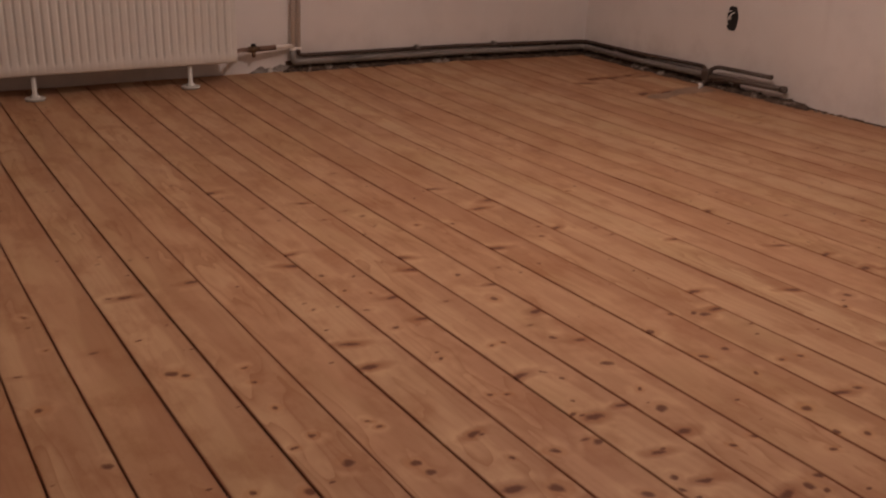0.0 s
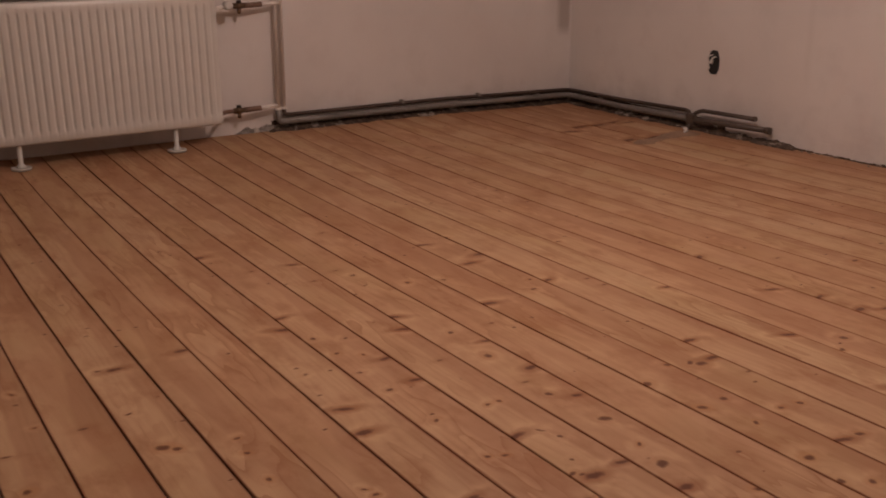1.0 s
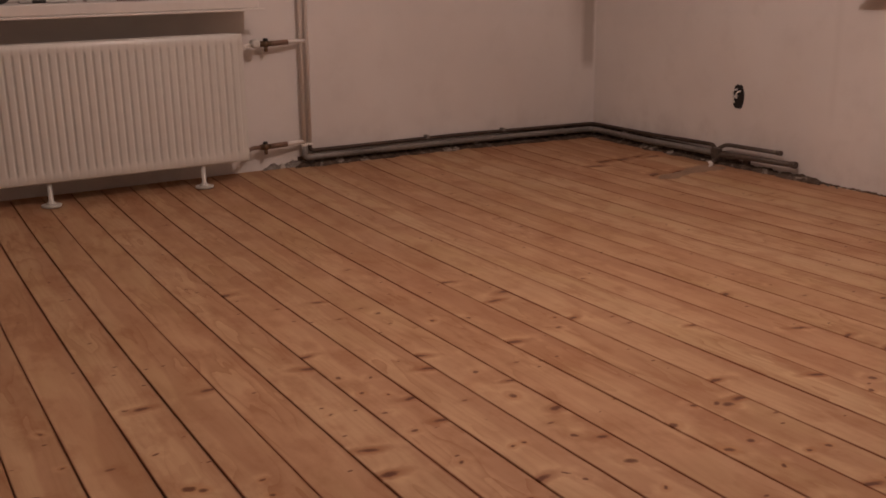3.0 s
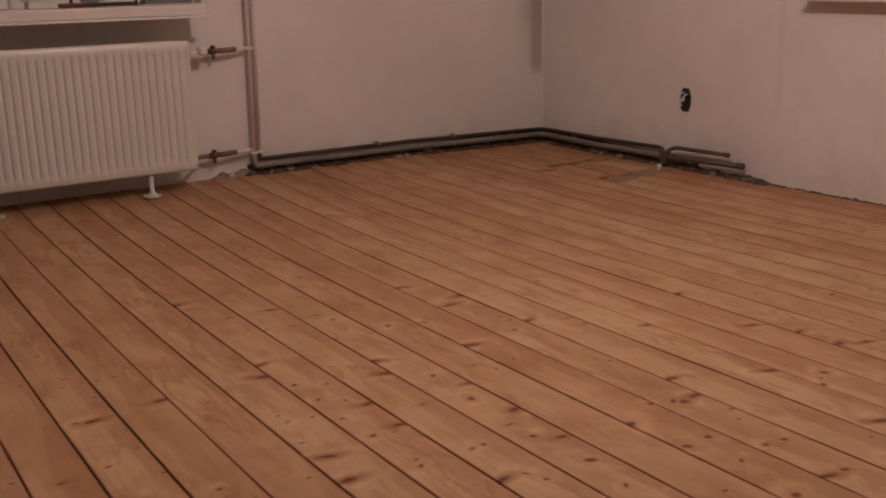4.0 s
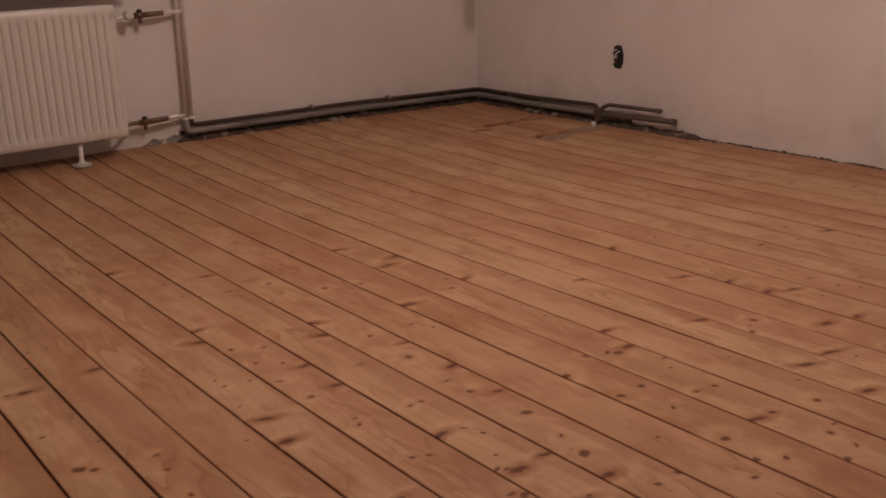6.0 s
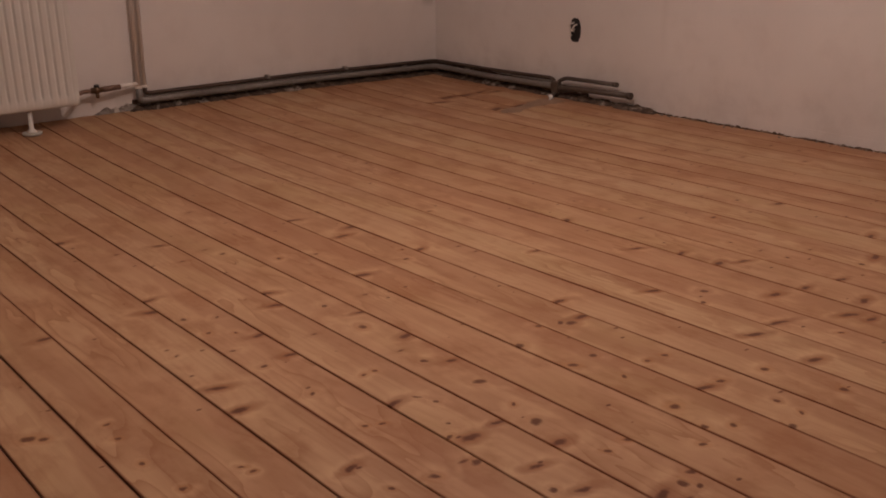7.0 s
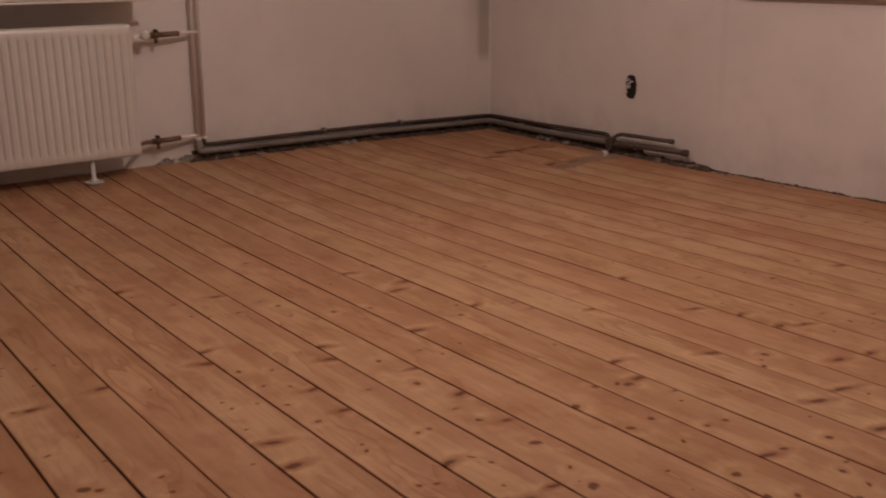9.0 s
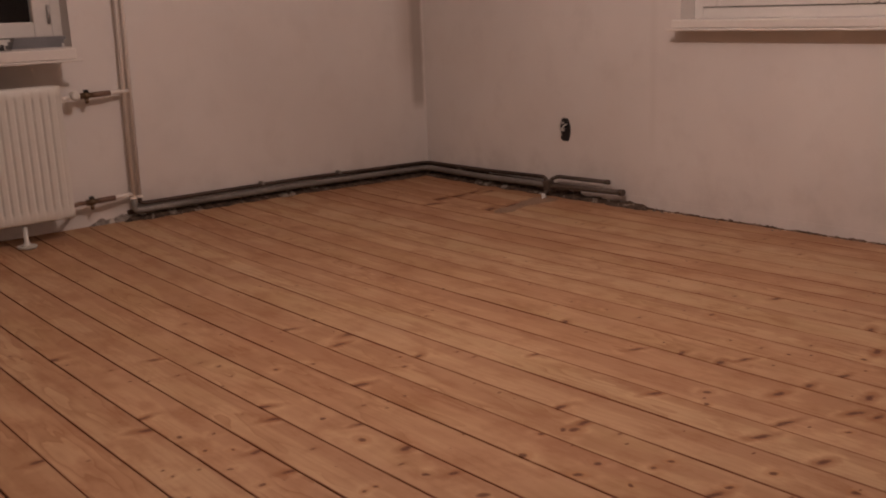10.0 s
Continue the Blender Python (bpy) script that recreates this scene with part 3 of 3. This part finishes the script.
r1 = random.Random(21)
tagged(part("dirt_ridge", bank((-2.0, 0.0, 0), (-0.02, 0.0, 0), (0, -1, 0), 0.032, 0.075, 1), DIRT_BANK), "dark dirt and mortar crumbs under the heating pipes", "dirt", "dirt ridges", "stuff")
tagged(part("dirt_ridge", bank((0.0, -0.02, 0), (0.0, -1.78, 0), (-1, 0, 0), 0.032, 0.078, 2), DIRT_BANK), "dark dirt and mortar crumbs along the wall foot", "dirt", "dirt ridges", "stuff")
tagged(part("dirt_ridge", bank((0.0, -1.70, 0), (0.0, -4.6, 0), (-1, 0, 0), 0.020, 0.024, 3, 0.010, 0.14), DUST_BANK), "thin line of dirt and plaster dust at the wall", "dirt", "dirt ridges", "stuff")
tagged(part("mortar_ridge", bank((-2.17, 0.0, 0), (-1.83, 0.0, 0), (0, -1, 0), 0.048, 0.026, 4), MORTAR_BANK), "rough pale mortar at the foot of the risers", "mortar", "", "stuff")
rubble("plaster_crumbs", [(-0.02 - abs(r1.gauss(0, 0.015)), r1.uniform(-4.2, -1.55), 0.001, r1.uniform(0.002, 0.006)) for _ in range(70)], MORTAR, "plaster crumbs along the wall foot", 7)


def filler_strip():
    """An uneven smear of grey filler on the boards, running away from the pipes."""
    r = random.Random(5)
    bm = bmesh.new()
    rows = []
    for i in range(25):
        s = i / 24
        x = -0.10 - 0.46 * s
        w = 0.062 - 0.022 * s + 0.010 * math.sin(s * 9) + r.uniform(-0.008, 0.008)
        y = -1.17 - 0.05 * s + 0.012 * math.sin(s * 5)
        w *= 1.0 if s < 0.9 else (1.05 - s) * 6
        rows.append([bm.verts.new((x, y + w * k, up + floor_z(x, y + w * k))) for k, up in ((-1, 0.0008), (-0.6, 0.0022), (0.6, 0.0022), (1, 0.0008))])
    for a, b in zip(rows, rows[1:]):
        for k in range(3):
            bm.faces.new((a[k], a[k + 1], b[k + 1], b[k]))
    return bm


tagged(part("filler_smear", filler_strip(), FILLER), "thin grey filler smear on the floorboards", "filler")
rubble("plaster_lump", [(-0.125, -1.14, 0.012, 0.020), (-0.14, -1.155, 0.008, 0.014)], PAPER, "white plaster lump where the pipes meet", 12)


# ---- wall box with cable ends ----
def socket_box():
    thing = empty("socket_hole", pose(0, -1.188, 0.335, 0, 0, 0), "open black wall box with loose cable ends, no cover", "socket")
    r = random.Random(9)
    rim, deep, n = [], [], 40
    bm = bmesh.new()
    for i in range(n):
        a = 2 * math.pi * i / n
        k = 1 + r.uniform(-0.07, 0.05)
        y, z = 0.036 * k * math.copysign(abs(math.cos(a)) ** 0.8, math.cos(a)), 0.063 * k * math.copysign(abs(math.sin(a)) ** 0.75, math.sin(a))
        rim.append(bm.verts.new((-0.004, y, z)))
        deep.append(bm.verts.new((0.0015, y * 1.03, z * 1.03)))
    inner = [bm.verts.new((-0.0015, v.co.y * 0.9, v.co.z * 0.93)) for v in rim]
    for i in range(n):
        j = (i + 1) % n
        bm.faces.new((deep[i], deep[j], rim[j], rim[i]))
        bm.faces.new((rim[i], rim[j], inner[j], inner[i]))
    bm.faces.new(inner)
    bmesh.ops.recalc_face_normals(bm, faces=bm.faces)
    part("wall_box", bm, BLACK_PLASTIC, thing)
    for k, (y, z) in enumerate(((-0.010, 0.02), (0.006, -0.004), (0.012, 0.028))):
        bm = bmesh.new()
        tube(bm, [(0.0, y, z + 0.01), (-0.018, y + 0.004, z + 0.006), (-0.026, y + 0.010, z - 0.012 + 0.006 * k), (-0.020, y + 0.004, z - 0.026)], 0.0042, 8, 0.01)
        part("cable", bm, WIRE_WHITE, thing, "bare cable end")
    return thing


socket_box()


# ---- radiator ----
def radiator():
    """Panel radiator 1.20 by 0.61 m on two feet. Origin at the middle of its lower edge, x along it, front towards -y."""
    w, h, d = 1.20, 0.61, 0.10
    thing = empty("radiator", pose(-2.918, -0.20, 0.104, 0, -0.1, 0), "white ribbed steel panel radiator on two feet", "radiator")

    def panel(y, sign):
        pitch, lip, amp = 0.0374, 0.048, 0.0115
        n = 31
        start = -pitch * n / 2
        prof = [(-w / 2, 0.0)]
        for i in range(n):
            for s, k in ((0.0, 0.0), (0.07, 0.05), (0.15, 0.55), (0.22, 0.92), (0.30, 1.0), (0.70, 1.0), (0.78, 0.92), (0.85, 0.55), (0.93, 0.05)):
                prof.append((start + pitch * (i + s), k))
        prof += [(start + pitch * n, 0.0), (w / 2, 0.0)]
        zs = [(0, 0), (0.006, 0), (lip - 0.010, 0), (lip, 0.45), (lip + 0.012, 0.9), (lip + 0.03, 1), (h - lip - 0.03, 1), (h - lip - 0.012, 0.9), (h - lip, 0.45), (h - lip + 0.010, 0), (h - 0.006, 0), (h, 0)]
        bm = bmesh.new()
        grid = []
        for j, (z, a) in enumerate(zs):
            rim = 0.005 if j in (0, len(zs) - 1) else 0.0
            # the channels between the ribs are pressed in
            grid.append([bm.verts.new((px, y + sign * (amp * a * (1 - k) * (0 if i in (0, len(prof) - 1) else 1) + rim), z)) for i, (px, k) in enumerate(prof)])
        for a, b in zip(grid, grid[1:]):
            for i in range(len(prof) - 1):
                f = bm.faces.new((a[i], a[i + 1], b[i + 1], b[i]))
                f.smooth = True
        back = [[bm.verts.new((px, y + sign * 0.016, z)) for px in (-w / 2, w / 2)] for z in (0, h)]
        bm.faces.new((back[0][0], back[1][0], back[1][1], back[0][1]))
        bm.faces.new((grid[0][0], back[0][0], back[0][1], *grid[0][:0:-1]))
        bm.faces.new((*grid[-1], back[1][1], back[1][0]))
        bm.faces.new((back[0][0], *[g[0] for g in grid], back[1][0]))
        bm.faces.new((back[0][1], back[1][1], *[g[-1] for g in grid[::-1]]))
        bmesh.ops.recalc_face_normals(bm, faces=bm.faces)
        return bm

    part("front_panel", panel(-d / 2, 1), ENAMEL, thing)
    part("back_panel", panel(d / 2, -1), ENAMEL, thing)
    for x in (-w / 2 + 0.006, w / 2 - 0.006):
        part("side_cover", boxes(((x - 0.002, -d / 2 + 0.018, 0.02), (x + 0.002, d / 2 - 0.018, h - 0.012)), bevel=0.001), ENAMEL, thing)
    grille = bmesh.new()
    for y in (-0.030, -0.018, -0.006, 0.006, 0.018, 0.030):
        box(grille, (-w / 2 + 0.01, y - 0.003, h - 0.010), (w / 2 - 0.01, y + 0.003, h - 0.006))
    for i in range(13):
        x = -w / 2 + 0.02 + i * (w - 0.04) / 12
        box(grille, (x - 0.004, -0.033, h - 0.0155), (x + 0.004, 0.033, h - 0.0105))
    part("top_grille", grille, ENAMEL, thing, "open grille between the panels")
    fins = bmesh.new()
    for i in range(60):
        x = -0.56 + i * 1.12 / 59
        box(fins, (x - 0.0006, -0.033, 0.06), (x + 0.0006, 0.033, h - 0.06))
    part("convector_fins", fins, ENAMEL, thing)
    for x in (-0.335, 0.372):
        bm = bmesh.new()
        lathe(bm, [(0.011, 0.02), (0.011, -0.085), (0.014, -0.088), (0.022, -0.097), (0.024, -0.100)], "z", (x, -0.02, 0), 16)
        leg = part("leg", bm, ENAMEL, thing)
        bm = bmesh.new()
        lathe(bm, [(0.044, -0.1015), (0.044, -0.1065), (0.038, -0.110), (0.0425, -0.111)], "z", (x, -0.02, 0), 24)
        part("foot_disc", bm, ENAMEL, leg)
    bm = bmesh.new()
    lathe(bm, [(0.012, 0), (0.012, 0.012), (0.007, 0.014)], "x", (w / 2, 0, h - 0.045), 16)
    part("air_vent", bm, STEEL, thing, "small air vent plug")
    return thing


radiator()


def valve(shift, z, head):
    """Valve between the radiator's end and the riser: union, brass body, copper tail; head: with a white thermostat head."""
    thing = empty("radiator_valve", pose(shift, 0, z), "brass radiator valve with a short copper tail" + (" and white head" if head else ""), "valve", "radiator valves")
    y = -0.070
    bm = bmesh.new()
    tube(bm, [(-2.318, -0.170, -0.004), (-2.285, -0.125, -0.002), (-2.235, y, 0.0), (-2.19, y, 0.0)], 0.0105, 12, 0.02)
    part("union", bm, PIPE_WHITE if head else COPPER, thing)
    bm = bmesh.new()
    lathe(bm, [(0.010, -0.032), (0.015, -0.028), (0.015, -0.012), (0.019, -0.010), (0.019, 0.010), (0.014, 0.014), (0.014, 0.026), (0.009, 0.030)], "x", (-2.165, y, 0), 8)
    body = part("valve_body", bm, BRASS, thing)
    bm = bmesh.new()
    lathe(bm, [(0.008, 0), (0.010, -0.008), (0.010, -0.020), (0.007, -0.025)], "z", (-2.165, y, -0.014), 12)
    part("drain_nut", bm, BRASS, body)
    bm = bmesh.new()
    lathe(bm, [(0.008, 0.0), (0.013, 0.003), (0.013, 0.013), (0.009, 0.016)], "z", (-2.165, y, 0.012), 12)
    part("cap", bm, BLACK_PLASTIC, body, "dark round cap")
    bm = bmesh.new()
    tube(bm, [(-2.137, y, 0.0), (-2.045, -0.060, 0.002)], 0.0135, 12)
    part("tail", bm, COPPER, thing, "dull copper tail piece")
    bm = bmesh.new()
    tube(bm, [(-2.046, -0.060, 0.002), (-1.99, -0.052, 0.003), (-1.945, -0.045, 0.003)], 0.0100, 12)
    part("branch", bm, PIPE_WHITE, thing)
    if head:
        bm = bmesh.new()
        lathe(bm, [(0.014, 0), (0.021, 0.004), (0.023, 0.03), (0.020, 0.046), (0.012, 0.05)], "y", (-2.235, y - 0.012, 0.006), 18)
        bmesh.ops.rotate(bm, verts=bm.verts, cent=(-2.235, y - 0.012, 0.006), matrix=Matrix.Rotation(radians(180), 3, "Z"))
        part("thermostat_head", bm, ENAMEL, thing, "white thermostat head")
    return thing


valve(0.030, 0.648, True)
valve(-0.003, 0.132, False)

# white flanges where the risers enter the dark elbows
for x, y in zip(RX, (-0.045, -0.030)):
    bm = bmesh.new()
    lathe(bm, [(0.011, 0), (0.017, 0.001), (0.017, 0.009), (0.0115, 0.012)], "z", (x, y, 0.110), 18)
    tagged(part("pipe_collar", bm, PIPE_WHITE), "white painted collar round a riser foot", "collar", "pipe collars")

# ---- things left on the sill of the window over the radiator ----
SILL_Z = WIN1[2] + 0.003


def sill_thing(name, x, y, turn, label, category):
    return empty(name, pose(x, y, SILL_Z, 0, 0, turn), label, category)


def jar(x, y, radius, height, material, name, label):
    thing = sill_thing(name, x, y, 0, label, "jar")
    bm = bmesh.new()
    lathe(bm, [(radius * 0.92, 0), (radius, 0.003), (radius, height * 0.8), (radius * 0.93, height * 0.84)], "z", (0, 0, 0), 22)
    body = part("body", bm, material, thing)
    bm = bmesh.new()
    lathe(bm, [(radius * 0.98, height * 0.842), (radius * 1.0, height * 0.86), (radius * 1.0, height * 0.98), (radius * 0.93, height)], "z", (0, 0, 0), 22)
    part("lid", bm, material, thing)
    return thing


jar(-3.035, -0.04, 0.019, 0.052, PAPER, "small_jar", "small white plastic jar on the window sill")
jar(-3.46, -0.03, 0.046, 0.078, GREY_PLASTIC, "tub", "grey-white plastic tub on the window sill")

roll = sill_thing("tape_roll", -3.345, -0.06, 20, "black roll of tape standing on its edge", "tape")
bm = bmesh.new()
lathe(bm, [(0.026, -0.022), (0.045, -0.022), (0.046, -0.02), (0.046, 0.02), (0.045, 0.022), (0.026, 0.022)], "y", (0, 0, 0.046), 28)
part("tape", bm, BLACK_PLASTIC, roll)
bm = bmesh.new()
lathe(bm, [(0.020, -0.023), (0.026, -0.023), (0.026, 0.023), (0.020, 0.023)], "y", (0, 0, 0.046), 24)
part("core", bm, PAPER, roll, "cardboard core")

# stack of flat grey trays over a sheet of paper
sheet = sill_thing("paper_sheet", -2.33, -0.07, 4, "white sheet of card lying under grey trays", "paper")
part("sheet", boxes(((-0.15, -0.055, 0), (0.13, 0.06, 0.004)), bevel=0.001), PAPER, sheet)
for k in range(3):
    tray = empty("grey_tray", pose(-2.345 + 0.012 * k, -0.05, SILL_Z + 0.0045 + 0.0165 * k, 0, 0, 3 - 5 * k), "flat grey plastic tray in a small stack", "tray", "stacked trays")
    part("tray", boxes(((-0.115, -0.045, 0), (0.115, 0.045, 0.005)), ((-0.115, -0.045, 0.0052), (0.115, -0.039, 0.016)), ((-0.115, 0.039, 0.0052), (0.115, 0.045, 0.016)),
                       ((-0.115, -0.0388, 0.0052), (-0.109, 0.0388, 0.016)), ((0.109, -0.0388, 0.0052), (0.115, 0.0388, 0.016)), bevel=0.0012), GREY_PLASTIC, tray)

# long dark tool with a red grip, lying along the sill
saw = sill_thing("hand_tool", -2.68, -0.105, 2, "long dark hand tool with a red grip lying on the sill", "tool")
part("blade", boxes(((-0.055, -0.012, 0.002), (0.175, 0.012, 0.020)), bevel=0.003), BLACK_PLASTIC, saw)
part("grip", boxes(((-0.175, -0.014, 0.001), (-0.056, 0.014, 0.021)), bevel=0.006), RED_PLASTIC, saw)
part("end_cap", boxes(((0.1755, -0.013, 0.001), (0.184, 0.013, 0.028)), bevel=0.003), BLACK_PLASTIC, saw)

# small power tool: grey body with a black hooked handle
drill = sill_thing("power_tool", -2.70, -0.035, -6, "small grey power tool with a black handle", "tool")
part("body", boxes(((-0.03, -0.022, 0), (0.045, 0.022, 0.052)), bevel=0.008), GREY_PLASTIC, drill)
bm = bmesh.new()
tube(bm, [(-0.03, 0, 0.030), (-0.052, 0, 0.058), (-0.074, 0, 0.052), (-0.080, 0, 0.026), (-0.070, 0, 0.006)], 0.0075, 10, 0.015)
part("handle", bm, BLACK_PLASTIC, drill)
bm = bmesh.new()
lathe(bm, [(0.010, 0), (0.012, 0.006), (0.007, 0.026), (0.003, 0.040)], "x", (0.045, 0, 0.034), 14)
part("nozzle", bm, STEEL, drill)

# white carton with a dark scraper across it
carton = sill_thing("carton", -2.925, -0.05, 3, "low white carton on the window sill", "box")
part("carton", boxes(((-0.055, -0.035, 0), (0.055, 0.035, 0.030)), bevel=0.002), PAPER, carton)
part("flap", boxes(((-0.053, -0.033, 0.0305), (0.053, 0.002, 0.032))), PAPER, carton)
scraper = empty("scraper", pose(-2.93, -0.055, SILL_Z + 0.0335, 0, -7, 10), "dark scraper lying across a white carton", "scraper")
part("handle", boxes(((-0.005, -0.011, 0.006), (0.068, 0.011, 0.022)), bevel=0.005), BLACK_PLASTIC, scraper)
part("blade", boxes(((-0.075, -0.018, 0.009), (-0.006, 0.018, 0.012)), bevel=0.001), GREY_PLASTIC, scraper)

# clamp-like tool on a stem, a flat file beside it
clamp = sill_thing("clamp", -3.205, -0.05, 12, "small metal clamp standing on the sill", "clamp")
part("foot_bar", boxes(((-0.06, -0.012, 0), (0.02, 0.012, 0.010)), bevel=0.003), STEEL, clamp)
bm = bmesh.new()
tube(bm, [(0.012, 0, 0.008), (0.010, 0, 0.050), (-0.012, 0, 0.082), (-0.050, 0, 0.078)], 0.006, 10, 0.015)
part("stem", bm, STEEL, clamp)
part("jaw", boxes(((-0.074, -0.010, 0.056), (-0.048, 0.010, 0.088)), bevel=0.004), BLACK_PLASTIC, clamp)
part("screw", boxes(((0.004, -0.006, 0.066), (0.050, 0.006, 0.080)), bevel=0.003), GREY_PLASTIC, clamp)
file_tool = sill_thing("flat_file", -3.12, -0.11, -4, "dark flat file lying on the sill", "file")
part("blade", boxes(((-0.035, -0.010, 0), (0.050, 0.010, 0.007)), bevel=0.002), STEEL, file_tool)
part("handle", boxes(((-0.095, -0.009, 0), (-0.036, 0.009, 0.016)), bevel=0.005), BLACK_PLASTIC, file_tool)
tin = sill_thing("plug_socket", -3.58, -0.05, 0, "dark fitting with a white middle on the sill", "fitting")
bm = bmesh.new()
lathe(bm, [(0.040, 0), (0.042, 0.004), (0.036, 0.030), (0.028, 0.045), (0.016, 0.052)], "z", (0, 0, 0), 20)
part("shell", bm, BLACK_PLASTIC, tin)
bm = bmesh.new()
lathe(bm, [(0.014, 0), (0.016, 0.004), (0.012, 0.012)], "y", (0, -0.046, 0.026), 16)
part("dial", bm, PAPER, tin)

# ---- floor: pine boards along y over a dark void ----
def subfloor():
    """A closed slab under the boards whose top follows the sag."""
    nx, ny = 28, 36
    xs = [ROOM_X - THICK + (2 * THICK - ROOM_X) * i / nx for i in range(nx + 1)]
    ys = [ROOM_Y - THICK + (2 * THICK - ROOM_Y) * j / ny for j in range(ny + 1)]
    bm = bmesh.new()
    top = [[bm.verts.new((x, y, floor_z(min(x, 0), min(y, 0)) - 0.0062)) for y in ys] for x in xs]
    for p, q in zip(top, top[1:]):
        for j in range(ny):
            bm.faces.new((p[j], q[j], q[j + 1], p[j + 1]))
    made = bmesh.ops.extrude_face_region(bm, geom=bm.faces[:])
    for v in made["geom"]:
        if isinstance(v, bmesh.types.BMVert):
            v.co.z = -0.25
    bmesh.ops.recalc_face_normals(bm, faces=bm.faces)
    return bm


floor = structure("floor", subfloor(), JOINT, "sanded pine floorboards with dark open joints")
# joints between the boards from west to east: place and width
JOINTS = [(-3.804, 3.4), (-3.673, 3.0), (-3.538, 5.4), (-3.401, 4.4), (-3.267, 2.0), (-3.131, 3.4), (-2.993, 3.8), (-2.856, 3.0), (-2.719, 1.8), (-2.587, 4.8),
          (-2.447, 3.0), (-2.313, 1.6), (-2.179, 4.4), (-2.035, 3.2), (-1.902, 2.2), (-1.775, 3.0), (-1.627, 5.4), (-1.488, 2.6), (-1.349, 3.2), (-1.210, 2.8), (-1.071, 3.0),
          (-0.932, 5.4), (-0.806, 7.0), (-0.672, 3.6), (-0.538, 3.4), (-0.404, 3.2), (-0.270, 2.6), (-0.135, 2.4), (-0.012, 2.0)]
GAPS = [x for x, width in JOINTS]
WIDE = dict(JOINTS)
x = GAPS[0]
while x > ROOM_X + 0.16:
    x -= 0.135
    GAPS.insert(0, x)
GAPS.insert(0, ROOM_X)


def board(x0, x1, y0, y1, lift, seed):
    """One plank: softened top edges, slightly wavy sides, a trace of cupping."""
    bm = bmesh.new()
    rows = []
    n = max(2, int((y1 - y0) / 0.22))
    for i in range(n + 1):
        y = y0 + (y1 - y0) * i / n
        a = x0 + 0.0011 * noise.noise((x0 * 9, y * 3.1, seed))
        b = x1 + 0.0011 * noise.noise((x1 * 9, y * 3.1, seed + 5))
        z = lift + 0.0008 * noise.noise((seed, y * 1.1, 0))
        m = (a + b) / 2
        rows.append([bm.verts.new((px, y, pz + floor_z(px, y))) for px, pz in ((a, -0.028), (a, z - 0.0018), (a + 0.0016, z), (m, z), (b - 0.0016, z), (b, z - 0.0018), (b, -0.028))])
    for a, b in zip(rows, rows[1:]):
        for k in range(6):
            bm.faces.new((a[k], a[k + 1], b[k + 1], b[k]))
    bm.faces.new(rows[0]), bm.faces.new(rows[-1][::-1])
    bmesh.ops.recalc_face_normals(bm, faces=bm.faces)
    return bm


PINE = pine_material([])
CUTS = {-0.538: (-1.15, -0.70), -0.404: (-1.15, -0.71), -0.270: (-1.15, -0.69)}  # short patched lengths near the corner
for i, (x0, x1) in enumerate(zip(GAPS, GAPS[1:])):
    g0, g1 = WIDE.get(x0, 3.0) * 0.00042, WIDE.get(x1, 3.0) * 0.00042
    own = [k for k in MARKS if x0 <= k[0] < x1]
    pine = pine_material(own) if own else PINE
    ends = [ROOM_Y, *CUTS.get(x0, ()), 0.0]
    for y0, y1 in zip(ends, ends[1:]):
        part("board", board(x0 + g0, x1 - g1, y0 + 0.004, y1 - 0.004, rng.uniform(-0.0012, 0.0002), i * 1.37 + y0), pine, floor)
